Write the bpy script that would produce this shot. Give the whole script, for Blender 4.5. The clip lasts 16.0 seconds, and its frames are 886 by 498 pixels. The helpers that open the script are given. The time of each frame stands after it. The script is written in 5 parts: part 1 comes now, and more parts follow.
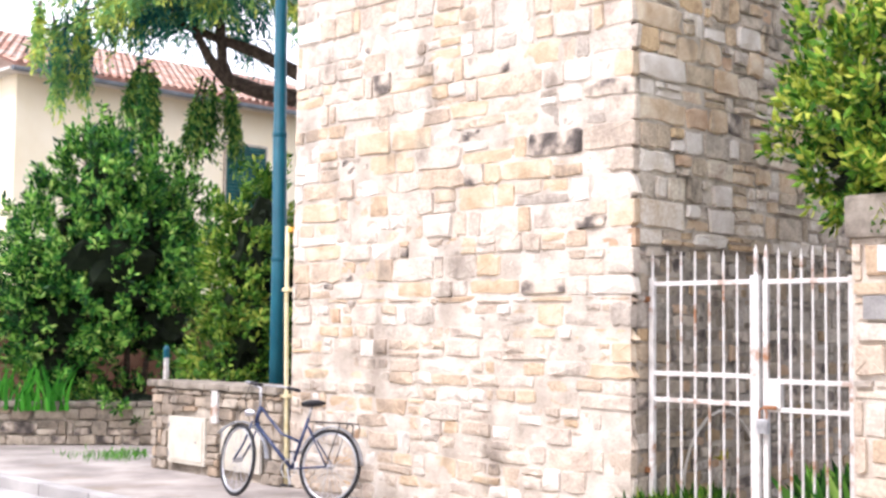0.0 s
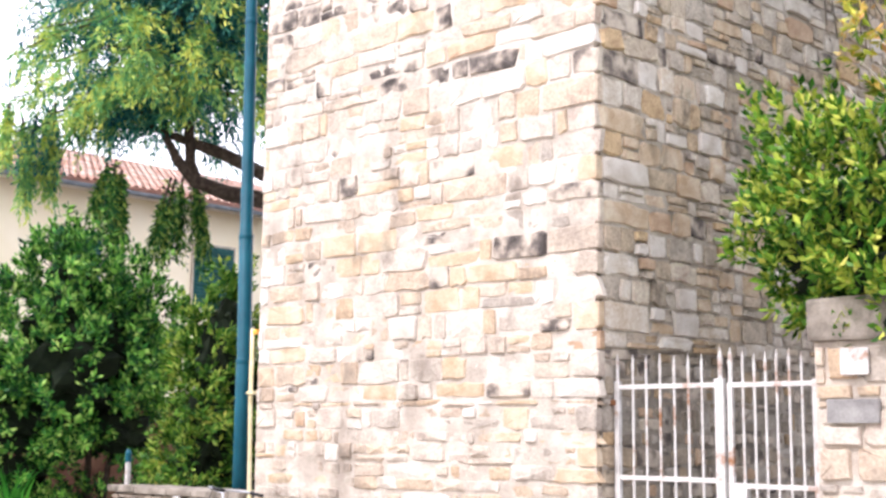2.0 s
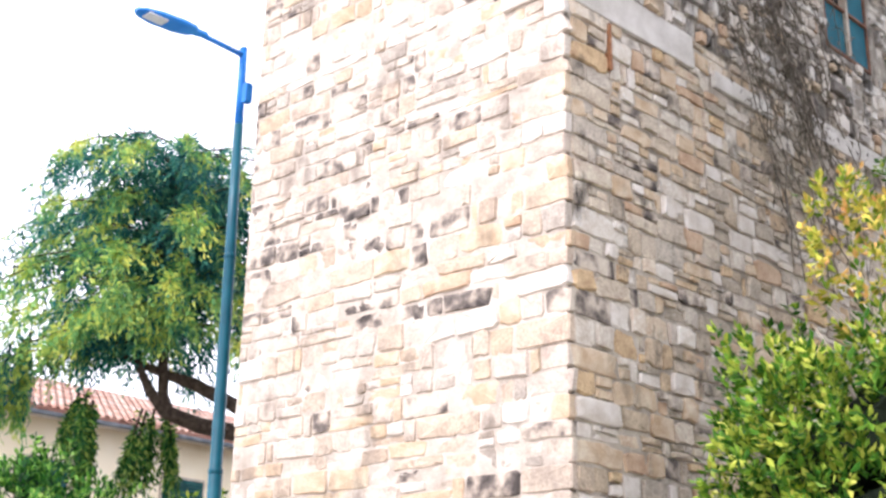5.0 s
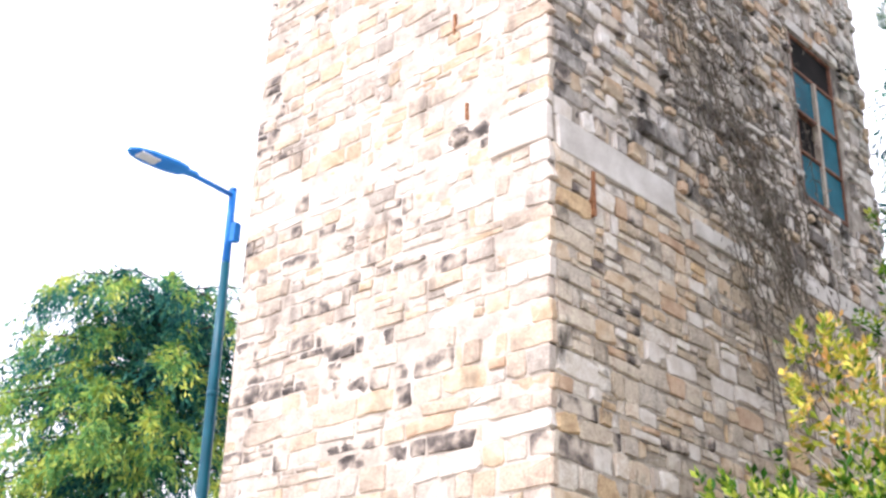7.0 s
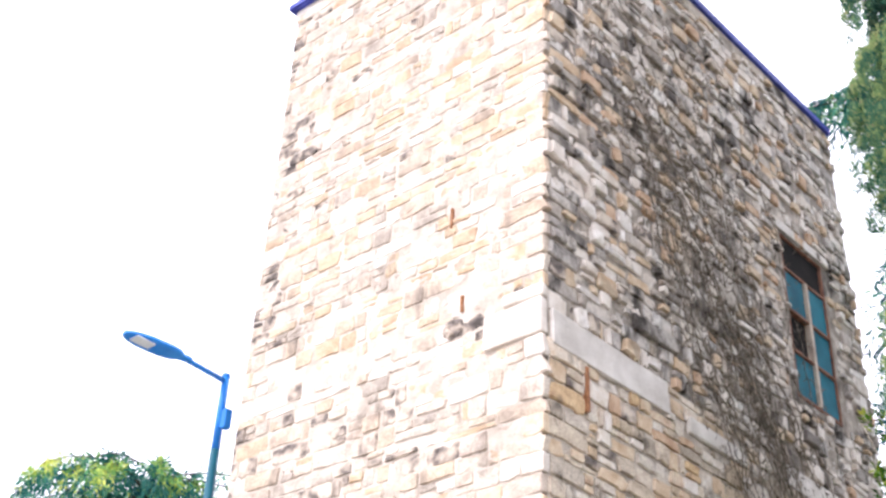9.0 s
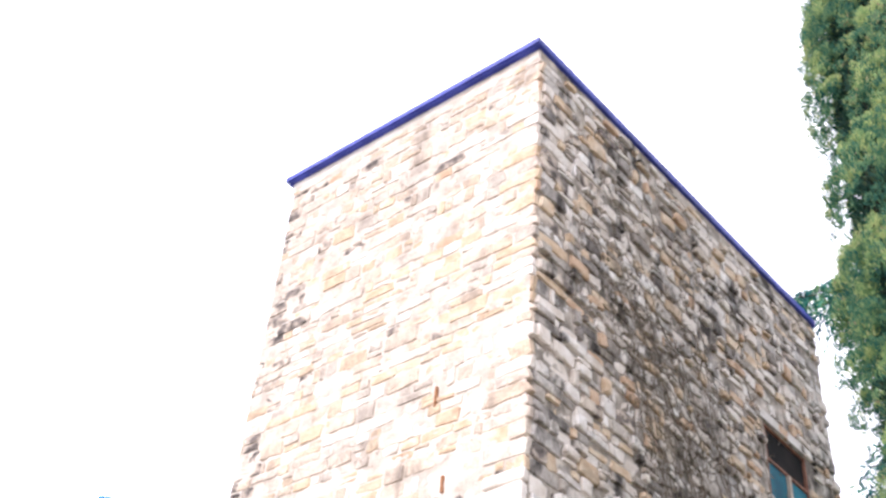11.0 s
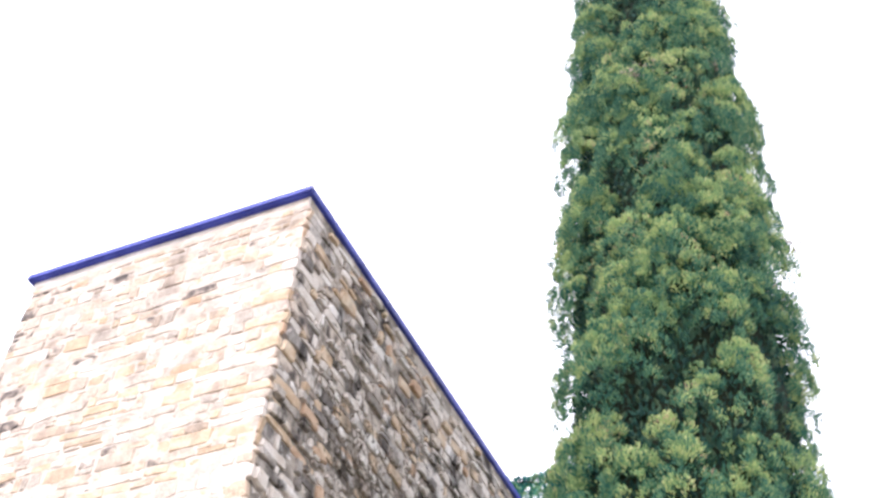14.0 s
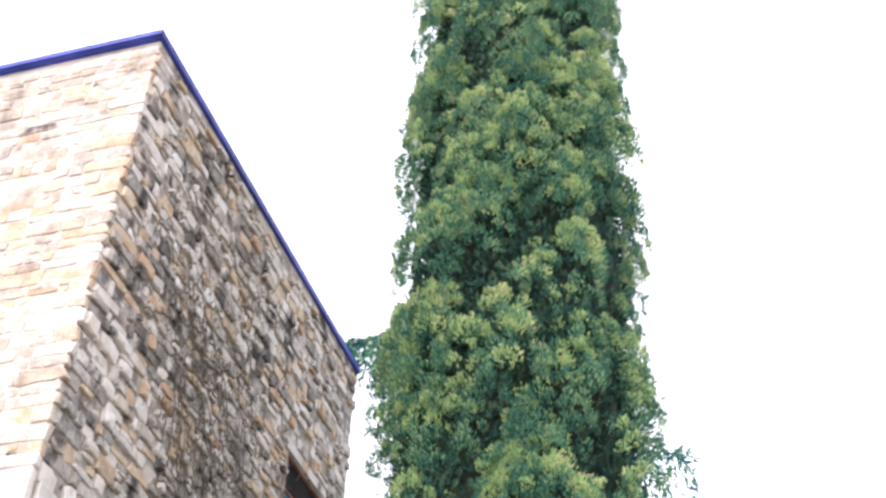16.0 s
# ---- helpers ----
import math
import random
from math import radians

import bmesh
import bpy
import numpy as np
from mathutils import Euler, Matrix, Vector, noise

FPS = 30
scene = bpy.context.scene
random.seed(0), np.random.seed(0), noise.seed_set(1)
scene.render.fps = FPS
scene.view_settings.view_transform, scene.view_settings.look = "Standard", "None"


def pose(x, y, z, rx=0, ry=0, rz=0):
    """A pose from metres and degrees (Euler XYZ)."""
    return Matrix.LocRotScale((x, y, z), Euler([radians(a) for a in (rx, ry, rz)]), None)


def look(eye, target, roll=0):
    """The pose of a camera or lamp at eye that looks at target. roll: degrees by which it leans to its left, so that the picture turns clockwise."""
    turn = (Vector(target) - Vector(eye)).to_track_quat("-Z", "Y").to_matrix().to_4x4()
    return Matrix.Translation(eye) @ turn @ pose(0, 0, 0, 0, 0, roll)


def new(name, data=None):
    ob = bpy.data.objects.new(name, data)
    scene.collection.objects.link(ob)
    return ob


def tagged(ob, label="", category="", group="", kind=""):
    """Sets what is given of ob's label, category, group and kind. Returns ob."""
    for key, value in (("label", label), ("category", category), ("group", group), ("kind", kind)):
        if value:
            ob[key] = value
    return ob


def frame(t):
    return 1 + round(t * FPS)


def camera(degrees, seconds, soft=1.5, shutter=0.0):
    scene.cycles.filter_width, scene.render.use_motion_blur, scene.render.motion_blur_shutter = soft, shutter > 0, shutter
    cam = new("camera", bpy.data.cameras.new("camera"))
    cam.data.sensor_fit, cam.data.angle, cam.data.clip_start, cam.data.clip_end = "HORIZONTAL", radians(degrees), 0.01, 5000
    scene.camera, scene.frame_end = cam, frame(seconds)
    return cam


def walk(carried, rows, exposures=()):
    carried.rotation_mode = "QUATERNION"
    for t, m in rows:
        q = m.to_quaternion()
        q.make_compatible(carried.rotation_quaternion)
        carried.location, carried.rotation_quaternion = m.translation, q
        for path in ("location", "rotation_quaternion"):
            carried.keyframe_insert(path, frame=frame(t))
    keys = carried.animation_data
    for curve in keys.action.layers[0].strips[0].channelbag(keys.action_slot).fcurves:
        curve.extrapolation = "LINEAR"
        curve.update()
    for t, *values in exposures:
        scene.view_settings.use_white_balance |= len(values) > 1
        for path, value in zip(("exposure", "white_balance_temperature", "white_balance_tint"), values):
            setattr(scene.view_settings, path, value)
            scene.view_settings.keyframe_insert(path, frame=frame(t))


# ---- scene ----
cam = camera(38.60, 16.0, soft=2.8)
# seconds, eye x, y, z, yaw, pitch, roll
ROWS = [
    (0.0, 6.106, -8.088, 1.573, 45.42, 3.83, -0.62),
    (0.5, 6.113, -8.082, 1.575, 44.95, 4.99, -0.60),
    (1.0, 6.128, -8.075, 1.581, 44.84, 5.92, -0.72),
    (1.5, 6.130, -8.069, 1.584, 44.36, 7.21, -0.56),
    (2.0, 6.129, -8.057, 1.591, 44.05, 8.40, -0.54),
    (2.5, 6.128, -8.057, 1.610, 43.84, 9.70, -0.24),
    (3.0, 6.126, -8.042, 1.635, 43.74, 10.95, 0.33),
    (3.5, 6.129, -8.038, 1.652, 43.38, 12.43, -0.01),
    (4.0, 6.145, -8.038, 1.660, 43.36, 14.22, 0.21),
    (4.2, 6.146, -8.040, 1.660, 43.27, 15.07, -0.04),
    (6.3, 6.195, -8.130, 1.564, 42.03, 23.10, -1.71),
    (6.5, 6.195, -8.137, 1.563, 41.93, 23.32, -1.72),
    (7.0, 6.187, -8.156, 1.564, 41.61, 25.44, -1.65),
    (7.5, 6.195, -8.154, 1.580, 41.55, 27.58, -1.59),
    (8.0, 6.210, -8.164, 1.572, 41.04, 29.99, -1.96),
    (8.2, 6.210, -8.173, 1.574, 40.83, 30.79, -2.05),
    (10.3, 6.273, -8.259, 1.618, 40.61, 38.96, -3.86),
    (10.5, 6.293, -8.262, 1.621, 40.23, 39.70, -4.04),
    (11.0, 6.322, -8.277, 1.628, 38.83, 41.64, -4.32),
    (11.5, 6.332, -8.294, 1.624, 35.68, 43.70, -4.56),
    (12.0, 6.340, -8.268, 1.615, 32.72, 44.99, -4.53),
    (12.5, 6.366, -8.274, 1.601, 30.85, 45.93, -4.54),
    (13.0, 6.374, -8.289, 1.596, 28.76, 46.82, -4.42),
    (13.5, 6.391, -8.293, 1.582, 26.25, 48.57, -4.13),
    (14.0, 6.409, -8.308, 1.558, 23.63, 49.45, -3.58),
    (14.5, 6.420, -8.306, 1.550, 21.41, 48.32, -2.98),
    (15.0, 6.422, -8.310, 1.558, 19.41, 46.65, -2.56),
    (15.5, 6.421, -8.311, 1.558, 17.50, 45.08, -1.97),
    (16.0, 6.414, -8.316, 1.556, 15.68, 43.63, -1.56),
]
walk(cam, [(t, pose(x, y, z, 90 + pitch, roll, yaw)) for t, x, y, z, yaw, pitch, roll in ROWS], ((0.0, 1.05, 6110, 17), (16.0, 1.05, 6110, 17)))

# ---- light ----
SUN_DIR = Vector((-0.13, -0.58, 0.80)).normalized()
world = bpy.data.worlds.new("sky")
scene.world = world
world.use_nodes = True
wn, wl = world.node_tree.nodes, world.node_tree.links
sky = wn.new("ShaderNodeTexSky")
sky.sky_type, sky.sun_disc = "NISHITA", False
sky.sun_elevation = math.asin(SUN_DIR.z)
sky.sun_rotation = math.atan2(SUN_DIR.x, SUN_DIR.y)
sky.air_density, sky.dust_density, sky.ozone_density = 1.0, 6.0, 0.6
haze = wn.new("ShaderNodeMixRGB")
haze.inputs[0].default_value = 0.8
haze.inputs[2].default_value = (13.8, 13.8, 14.2, 1)
wl.new(sky.outputs[0], haze.inputs[1])
wl.new(haze.outputs[0], wn["Background"].inputs[0])
wn["Background"].inputs[1].default_value = 0.1
sun = new("sun", bpy.data.lights.new("sun", "SUN"))
sun.data.energy, sun.data.angle, sun.data.color = 1.45, radians(6), (1.0, 0.945, 0.90)
sun.matrix_world = look(SUN_DIR * 60, (0, 0, 0))


# ---- materials ----
def ramp(nodes, stops):
    r = nodes.new("ShaderNodeValToRGB")
    el = r.color_ramp.elements
    while len(el) < len(stops):
        el.new(0.5)
    for e, (at, c) in zip(el, stops):
        e.position, e.color = at, (*c, 1)
    return r


def material(name, stops, rough=0.8, scale=8.0, source="noise", grain=0.35, bump=0.3, fine=60.0, metal=0.0, stain=None, stain_scale=2.2, stain_at=(0.56, 0.68), leaf=False, drip=1.0, clump=0.5):
    """Colour from a ramp that is read by noise, by each island or by each object; grain, stains and relief on top."""
    m = bpy.data.materials.new(name)
    m.use_nodes = True
    n, l = m.node_tree.nodes, m.node_tree.links
    bsdf = n["Principled BSDF"]
    bsdf.inputs["Roughness"].default_value, bsdf.inputs["Metallic"].default_value = rough, metal
    bsdf.inputs["Specular IOR Level"].default_value = 0.12 if leaf else 0.25 if rough > 0.3 else 0.5
    geo = n.new("ShaderNodeNewGeometry")
    big = n.new("ShaderNodeTexNoise")
    big.inputs["Scale"].default_value, big.inputs["Detail"].default_value = scale, 5
    l.new(geo.outputs["Position"], big.inputs["Vector"])
    small = n.new("ShaderNodeTexNoise")
    small.inputs["Scale"].default_value, small.inputs["Detail"].default_value = fine, 6
    l.new(geo.outputs["Position"], small.inputs["Vector"])
    r = ramp(n, stops)
    if source == "island":
        l.new(geo.outputs["Random Per Island"], r.inputs[0])
    elif source == "clump":
        spread = n.new("ShaderNodeMapRange")
        spread.inputs[1].default_value, spread.inputs[2].default_value = 0.34, 0.66
        l.new(big.outputs[0], spread.inputs[0])
        both = n.new("ShaderNodeMixRGB")
        both.inputs[0].default_value = clump
        l.new(geo.outputs["Random Per Island"], both.inputs[1])
        l.new(spread.outputs[0], both.inputs[2])
        l.new(both.outputs[0], r.inputs[0])
    elif source == "object":
        l.new(n.new("ShaderNodeObjectInfo").outputs["Random"], r.inputs[0])
    else:
        l.new(big.outputs[0], r.inputs[0])
    mix = n.new("ShaderNodeMixRGB")
    mix.blend_type = "OVERLAY"
    mix.inputs[0].default_value = grain
    l.new(r.outputs[0], mix.inputs[1])
    add = n.new("ShaderNodeMixRGB")
    add.inputs[0].default_value = 0.5
    l.new(big.outputs[0], add.inputs[1])
    l.new(small.outputs[0], add.inputs[2])
    con = ramp(n, ((0.3, (0.1,) * 3), (0.7, (0.9,) * 3)))
    l.new(add.outputs[0], con.inputs[0])
    l.new(con.outputs[0], mix.inputs[2])
    out = mix.outputs[0]
    if stain:
        sn = n.new("ShaderNodeTexNoise")
        sn.inputs["Scale"].default_value, sn.inputs["Detail"].default_value, sn.inputs["Roughness"].default_value = stain_scale, 6, 0.65
        longer = n.new("ShaderNodeMapping")
        longer.inputs["Scale"].default_value = (1, 1, drip)
        l.new(geo.outputs["Position"], longer.inputs[0])
        l.new(longer.outputs[0], sn.inputs["Vector"])
        sr = ramp(n, ((stain_at[0], (0, 0, 0)), (stain_at[1], (1, 1, 1))))
        l.new(sn.outputs[0], sr.inputs[0])
        sm = n.new("ShaderNodeMixRGB")
        l.new(sr.outputs[0], sm.inputs[0])
        l.new(out, sm.inputs[1])
        sm.inputs[2].default_value = (*stain, 1)
        out = sm.outputs[0]
    l.new(out, bsdf.inputs["Base Color"])
    if bump:
        b = n.new("ShaderNodeBump")
        b.inputs["Strength"].default_value, b.inputs["Distance"].default_value = bump, 0.012
        l.new(add.outputs[0], b.inputs["Height"])
        l.new(b.outputs[0], bsdf.inputs["Normal"])
    if leaf:
        tr = n.new("ShaderNodeBsdfTranslucent")
        l.new(out, tr.inputs[0])
        ms = n.new("ShaderNodeMixShader")
        ms.inputs[0].default_value = 0.18
        l.new(bsdf.outputs[0], ms.inputs[1])
        l.new(tr.outputs[0], ms.inputs[2])
        l.new(ms.outputs[0], n["Material Output"].inputs[0])
    return m


CREAM = ((0.0, (0.455, 0.36, 0.275)), (0.16, (0.55, 0.475, 0.40)), (0.36, (0.605, 0.54, 0.47)), (0.48, (0.525, 0.41, 0.30)), (0.6, (0.59, 0.525, 0.455)), (0.76, (0.505, 0.375, 0.255)), (0.88, (0.575, 0.505, 0.43)), (1.0, (0.41, 0.36, 0.31)))
GREY = ((0.0, (0.44, 0.355, 0.255)), (0.2, (0.60, 0.52, 0.42)), (0.38, (0.36, 0.305, 0.24)), (0.55, (0.70, 0.635, 0.55)), (0.7, (0.56, 0.40, 0.235)), (0.85, (0.46, 0.395, 0.32)), (1.0, (0.74, 0.685, 0.61)))
M = {}
for src in ("object", "island"):
    M["cream_" + src] = material("cream_sandstone_" + src, CREAM, 0.85, 7, src, 0.5, 0.8, 38, stain=(0.24, 0.20, 0.165), stain_scale=1.9, stain_at=(0.535, 0.70), drip=0.6)
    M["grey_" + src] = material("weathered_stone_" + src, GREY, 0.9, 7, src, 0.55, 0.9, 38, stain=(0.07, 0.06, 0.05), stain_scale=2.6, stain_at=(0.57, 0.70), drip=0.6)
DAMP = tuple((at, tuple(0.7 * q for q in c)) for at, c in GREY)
BROWN = ((0.0, (0.26, 0.215, 0.17)), (0.3, (0.40, 0.345, 0.285)), (0.5, (0.31, 0.265, 0.22)), (0.7, (0.46, 0.395, 0.32)), (0.85, (0.36, 0.27, 0.19)), (1.0, (0.50, 0.45, 0.38)))
for src in ("object", "island"):
    M["brown_" + src] = material("grey_brown_rubble_" + src, BROWN, 0.9, 7, src, 0.5, 0.9, 38, stain=(0.10, 0.088, 0.075), stain_scale=3, stain_at=(0.56, 0.72))
M["damp"] = material("damp_grey_rubble", DAMP, 0.85, 7, "island", 0.5, 0.9, 38, stain=(0.05, 0.048, 0.042), stain_scale=2.6, stain_at=(0.55, 0.70))
HIGH = ((0.0, (0.17, 0.15, 0.135)), (0.15, (0.70, 0.655, 0.60)), (0.3, (0.36, 0.32, 0.275)), (0.45, (0.60, 0.545, 0.48)), (0.6, (0.78, 0.745, 0.70)), (0.72, (0.26, 0.23, 0.20)), (0.86, (0.66, 0.615, 0.56)), (1.0, (0.44, 0.375, 0.30)))
M["high"] = material("streaked_grey_rubble", HIGH, 0.9, 8, "island", 0.55, 0.9, 38, stain=(0.06, 0.053, 0.048), stain_scale=2.6, stain_at=(0.50, 0.64), drip=0.5)
M["dark"] = material("blackened_sandstone", ((0.34, (0.085, 0.073, 0.067)), (0.43, (0.20, 0.17, 0.15)), (0.5, (0.39, 0.33, 0.275)), (0.58, (0.56, 0.485, 0.405))), 0.9, 5.2, bump=0.8)
M["ochre"] = material("ochre_sandstone", ((0.3, (0.55, 0.41, 0.265)), (0.7, (0.62, 0.51, 0.39))), 0.85, 6, bump=0.8, stain=(0.24, 0.19, 0.14), stain_scale=1.9, stain_at=(0.55, 0.72), drip=0.6)
M["rust"] = material("orange_sandstone", ((0.3, (0.47, 0.31, 0.20)), (0.7, (0.57, 0.43, 0.31))), 0.85, 6, bump=0.8)
M["white"] = material("pale_limestone", ((0.3, (0.62, 0.56, 0.495)), (0.7, (0.71, 0.655, 0.59))), 0.85, 5, bump=0.6, stain=(0.3, 0.26, 0.22), stain_scale=3, stain_at=(0.6, 0.74), drip=0.6)
M["mortar"] = material("lime_mortar", ((0.3, (0.50, 0.435, 0.365)), (0.7, (0.65, 0.59, 0.52))), 0.95, 4, bump=1.0, fine=70, stain=(0.36, 0.305, 0.255), stain_scale=1.9, stain_at=(0.535, 0.72), drip=0.6)
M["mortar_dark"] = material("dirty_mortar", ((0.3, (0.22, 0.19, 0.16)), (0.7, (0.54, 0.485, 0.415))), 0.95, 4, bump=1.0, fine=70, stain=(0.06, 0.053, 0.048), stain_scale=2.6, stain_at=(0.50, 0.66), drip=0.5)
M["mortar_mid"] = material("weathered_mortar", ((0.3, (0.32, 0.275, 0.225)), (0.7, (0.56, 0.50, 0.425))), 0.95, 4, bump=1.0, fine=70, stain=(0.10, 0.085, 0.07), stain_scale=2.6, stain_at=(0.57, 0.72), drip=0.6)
M["plaster"] = material("cream_plaster", ((0.3, (0.82, 0.73, 0.54)), (0.7, (0.87, 0.79, 0.61))), 0.9, 1.2, bump=0.15, fine=40, grain=0.15)
M["tile"] = material("terracotta_tile", ((0.0, (0.36, 0.19, 0.14)), (0.35, (0.46, 0.28, 0.22)), (0.7, (0.54, 0.40, 0.33)), (1.0, (0.40, 0.32, 0.28))), 0.85, 6, "island", bump=0.4)
M["teal"] = material("teal_pole_paint", ((0.3, (0.004, 0.075, 0.115)), (0.7, (0.008, 0.105, 0.15))), 0.38, 3, bump=0.08, grain=0.15)
# blue glow of lens fringing against the bright sky, painted on as colour
M["lamp_blue"] = material("lamp_sky_fringe_blue", ((0.3, (0.02, 0.20, 0.66)), (0.7, (0.04, 0.27, 0.78))), 0.45, 3, bump=0.05, grain=0.1)
M["glass_lens"] = material("frosted_lens", ((0.3, (0.6, 0.65, 0.7)), (0.7, (0.7, 0.75, 0.8))), 0.2, 3, bump=0)
M["white_paint"] = material("white_gate_paint", ((0.3, (0.58, 0.56, 0.54)), (0.7, (0.70, 0.68, 0.66))), 0.55, 12, bump=0.25, grain=0.2, stain=(0.34, 0.17, 0.09), stain_scale=5, stain_at=(0.53, 0.66))
M["rusty"] = material("rusty_iron", ((0.3, (0.22, 0.09, 0.04)), (0.7, (0.36, 0.18, 0.09))), 0.85, 30, bump=0.5)
M["steel"] = material("brushed_steel", ((0.3, (0.45, 0.46, 0.5)), (0.7, (0.6, 0.62, 0.66))), 0.35, 20, metal=0.8, bump=0.05)
M["silver"] = material("silver_mudguard_paint", ((0.3, (0.58, 0.60, 0.64)), (0.7, (0.70, 0.72, 0.76))), 0.35, 14, metal=0.15, bump=0.05)
M["yellow"] = material("yellow_pipe_paint", ((0.3, (0.66, 0.58, 0.33)), (0.7, (0.74, 0.67, 0.44))), 0.6, 9, bump=0.1)
M["zinc"] = material("weathered_grey_gutter", ((0.3, (0.10, 0.115, 0.13)), (0.7, (0.17, 0.185, 0.20))), 0.5, 6, bump=0.1)
M["orange"] = material("orange_cap", ((0.3, (0.75, 0.36, 0.05)), (0.7, (0.8, 0.45, 0.08))), 0.6, 9, bump=0.1)
# dark metal with the blue lens fringe along the sky put into its colour
M["fascia"] = material("fringe_tinted_eave_metal", ((0.3, (0.04, 0.055, 0.30)), (0.7, (0.065, 0.085, 0.40))), 0.5, 3, bump=0.1)
M["soffit"] = material("pale_render_band", ((0.3, (0.55, 0.52, 0.48)), (0.7, (0.66, 0.62, 0.57))), 0.9, 3, bump=0.4)
M["black"] = material("black_rubber", ((0.3, (0.012, 0.012, 0.014)), (0.7, (0.03, 0.03, 0.035))), 0.6, 20, bump=0.1)
M["navy"] = material("navy_bicycle_paint", ((0.3, (0.014, 0.025, 0.085)), (0.7, (0.025, 0.045, 0.12))), 0.3, 10, bump=0.03)
M["box"] = material("cream_utility_panel", ((0.3, (0.60, 0.565, 0.49)), (0.7, (0.68, 0.645, 0.57))), 0.6, 4, bump=0.1, stain=(0.45, 0.38, 0.28), stain_at=(0.6, 0.75))
M["bark"] = material("dark_bark", ((0.3, (0.035, 0.025, 0.02)), (0.7, (0.10, 0.075, 0.06))), 0.95, 12, bump=1.0)
M["pale_bark"] = material("pale_stems", ((0.3, (0.28, 0.24, 0.19)), (0.7, (0.52, 0.47, 0.39))), 0.9, 12, bump=0.6)
M["vine"] = material("dry_vine_stems", ((0.3, (0.10, 0.085, 0.07)), (0.7, (0.30, 0.26, 0.215))), 0.95, 14, bump=0.6)
M["asphalt"] = material("worn_asphalt", ((0.3, (0.33, 0.318, 0.315)), (0.7, (0.43, 0.415, 0.41))), 0.9, 1.5, bump=0.5, fine=160)
M["paving"] = material("dusty_pavement", ((0.3, (0.26, 0.232, 0.215)), (0.7, (0.40, 0.36, 0.335))), 0.9, 1.6, bump=0.5, fine=120, stain=(0.25, 0.2, 0.15), stain_scale=0.9)
M["soil"] = material("dark_soil", ((0.3, (0.035, 0.03, 0.02)), (0.7, (0.09, 0.07, 0.045))), 0.95, 6, bump=1.0)
M["shutter"] = material("green_shutter_paint", ((0.3, (0.008, 0.07, 0.075)), (0.7, (0.015, 0.10, 0.10))), 0.5, 6, bump=0.1)
M["pane"] = material("dim_teal_window_glass", ((0.3, (0.008, 0.10, 0.15)), (0.7, (0.015, 0.16, 0.22))), 0.55, 2, bump=0.0)
# near-black colour that stands for the darkness of an unlit room
M["void"] = material("painted_unlit_interior", ((0.3, (0.006, 0.005, 0.005)), (0.7, (0.014, 0.011, 0.010))), 0.9, 3, bump=0)
M["window_frame"] = material("rust_red_window_frame", ((0.3, (0.17, 0.085, 0.06)), (0.7, (0.28, 0.14, 0.095))), 0.8, 8, bump=0.3)
M["mullion"] = material("peeling_pale_mullion", ((0.3, (0.42, 0.34, 0.27)), (0.7, (0.55, 0.48, 0.40))), 0.8, 8, bump=0.3)
LAUREL = ((0.0, (0.004, 0.02, 0.008)), (0.3, (0.012, 0.07, 0.016)), (0.5, (0.045, 0.19, 0.03)), (0.72, (0.20, 0.45, 0.065)), (1.0, (0.55, 0.74, 0.20)))
M["laurel"] = material("laurel_leaf", LAUREL, 0.38, 3.0, "clump", 0.3, 0, leaf=True, clump=0.28)
M["hedge"] = material("hedge_leaf", ((0.0, (0.008, 0.035, 0.006)), (0.35, (0.035, 0.12, 0.014)), (0.6, (0.13, 0.27, 0.03)), (0.85, (0.42, 0.50, 0.09)), (1.0, (0.66, 0.60, 0.14))), 0.4, 3.5, "clump", 0.3, 0, leaf=True, clump=0.4)
M["shrub"] = material("glossy_yellowing_leaf", ((0.0, (0.010, 0.04, 0.006)), (0.3, (0.04, 0.14, 0.015)), (0.55, (0.15, 0.31, 0.03)), (0.82, (0.46, 0.53, 0.075)), (1.0, (0.72, 0.66, 0.16))), 0.32, 3.0, "clump", 0.3, 0, leaf=True, clump=0.2)
M["cedar"] = material("cedar_needles", ((0.0, (0.006, 0.05, 0.075)), (0.35, (0.018, 0.12, 0.125)), (0.65, (0.07, 0.27, 0.19)), (1.0, (0.34, 0.55, 0.22))), 0.6, 1.8, "clump", 0.4, 0, leaf=True, clump=0.5)
M["cypress"] = material("cypress_foliage", ((0.0, (0.018, 0.085, 0.085)), (0.4, (0.065, 0.185, 0.125)), (0.75, (0.17, 0.31, 0.155)), (0.9, (0.35, 0.43, 0.19)), (0.95, (0.36, 0.27, 0.18)), (1.0, (0.36, 0.25, 0.17))), 0.7, 1.6, "clump", 0.4, 0, leaf=True, clump=0.35)
# lit copy of the cypress green, for the tops of the plumes
M["cypress_tip"] = material("sunlit_cypress_tips", ((0.0, (0.11, 0.245, 0.13)), (0.4, (0.25, 0.395, 0.165)), (0.75, (0.43, 0.51, 0.205)), (0.88, (0.58, 0.62, 0.30)), (0.95, (0.48, 0.34, 0.23)), (1.0, (0.46, 0.32, 0.22))), 0.7, 1.6, "clump", 0.4, 0, leaf=True, clump=0.35)
# near-black on purpose: the shade deep in the foliage is put into this colour
M["core"] = material("painted_gap_shade", ((0.3, (0.006, 0.012, 0.006)), (0.7, (0.014, 0.022, 0.010))), 0.95, 6, bump=0.8)
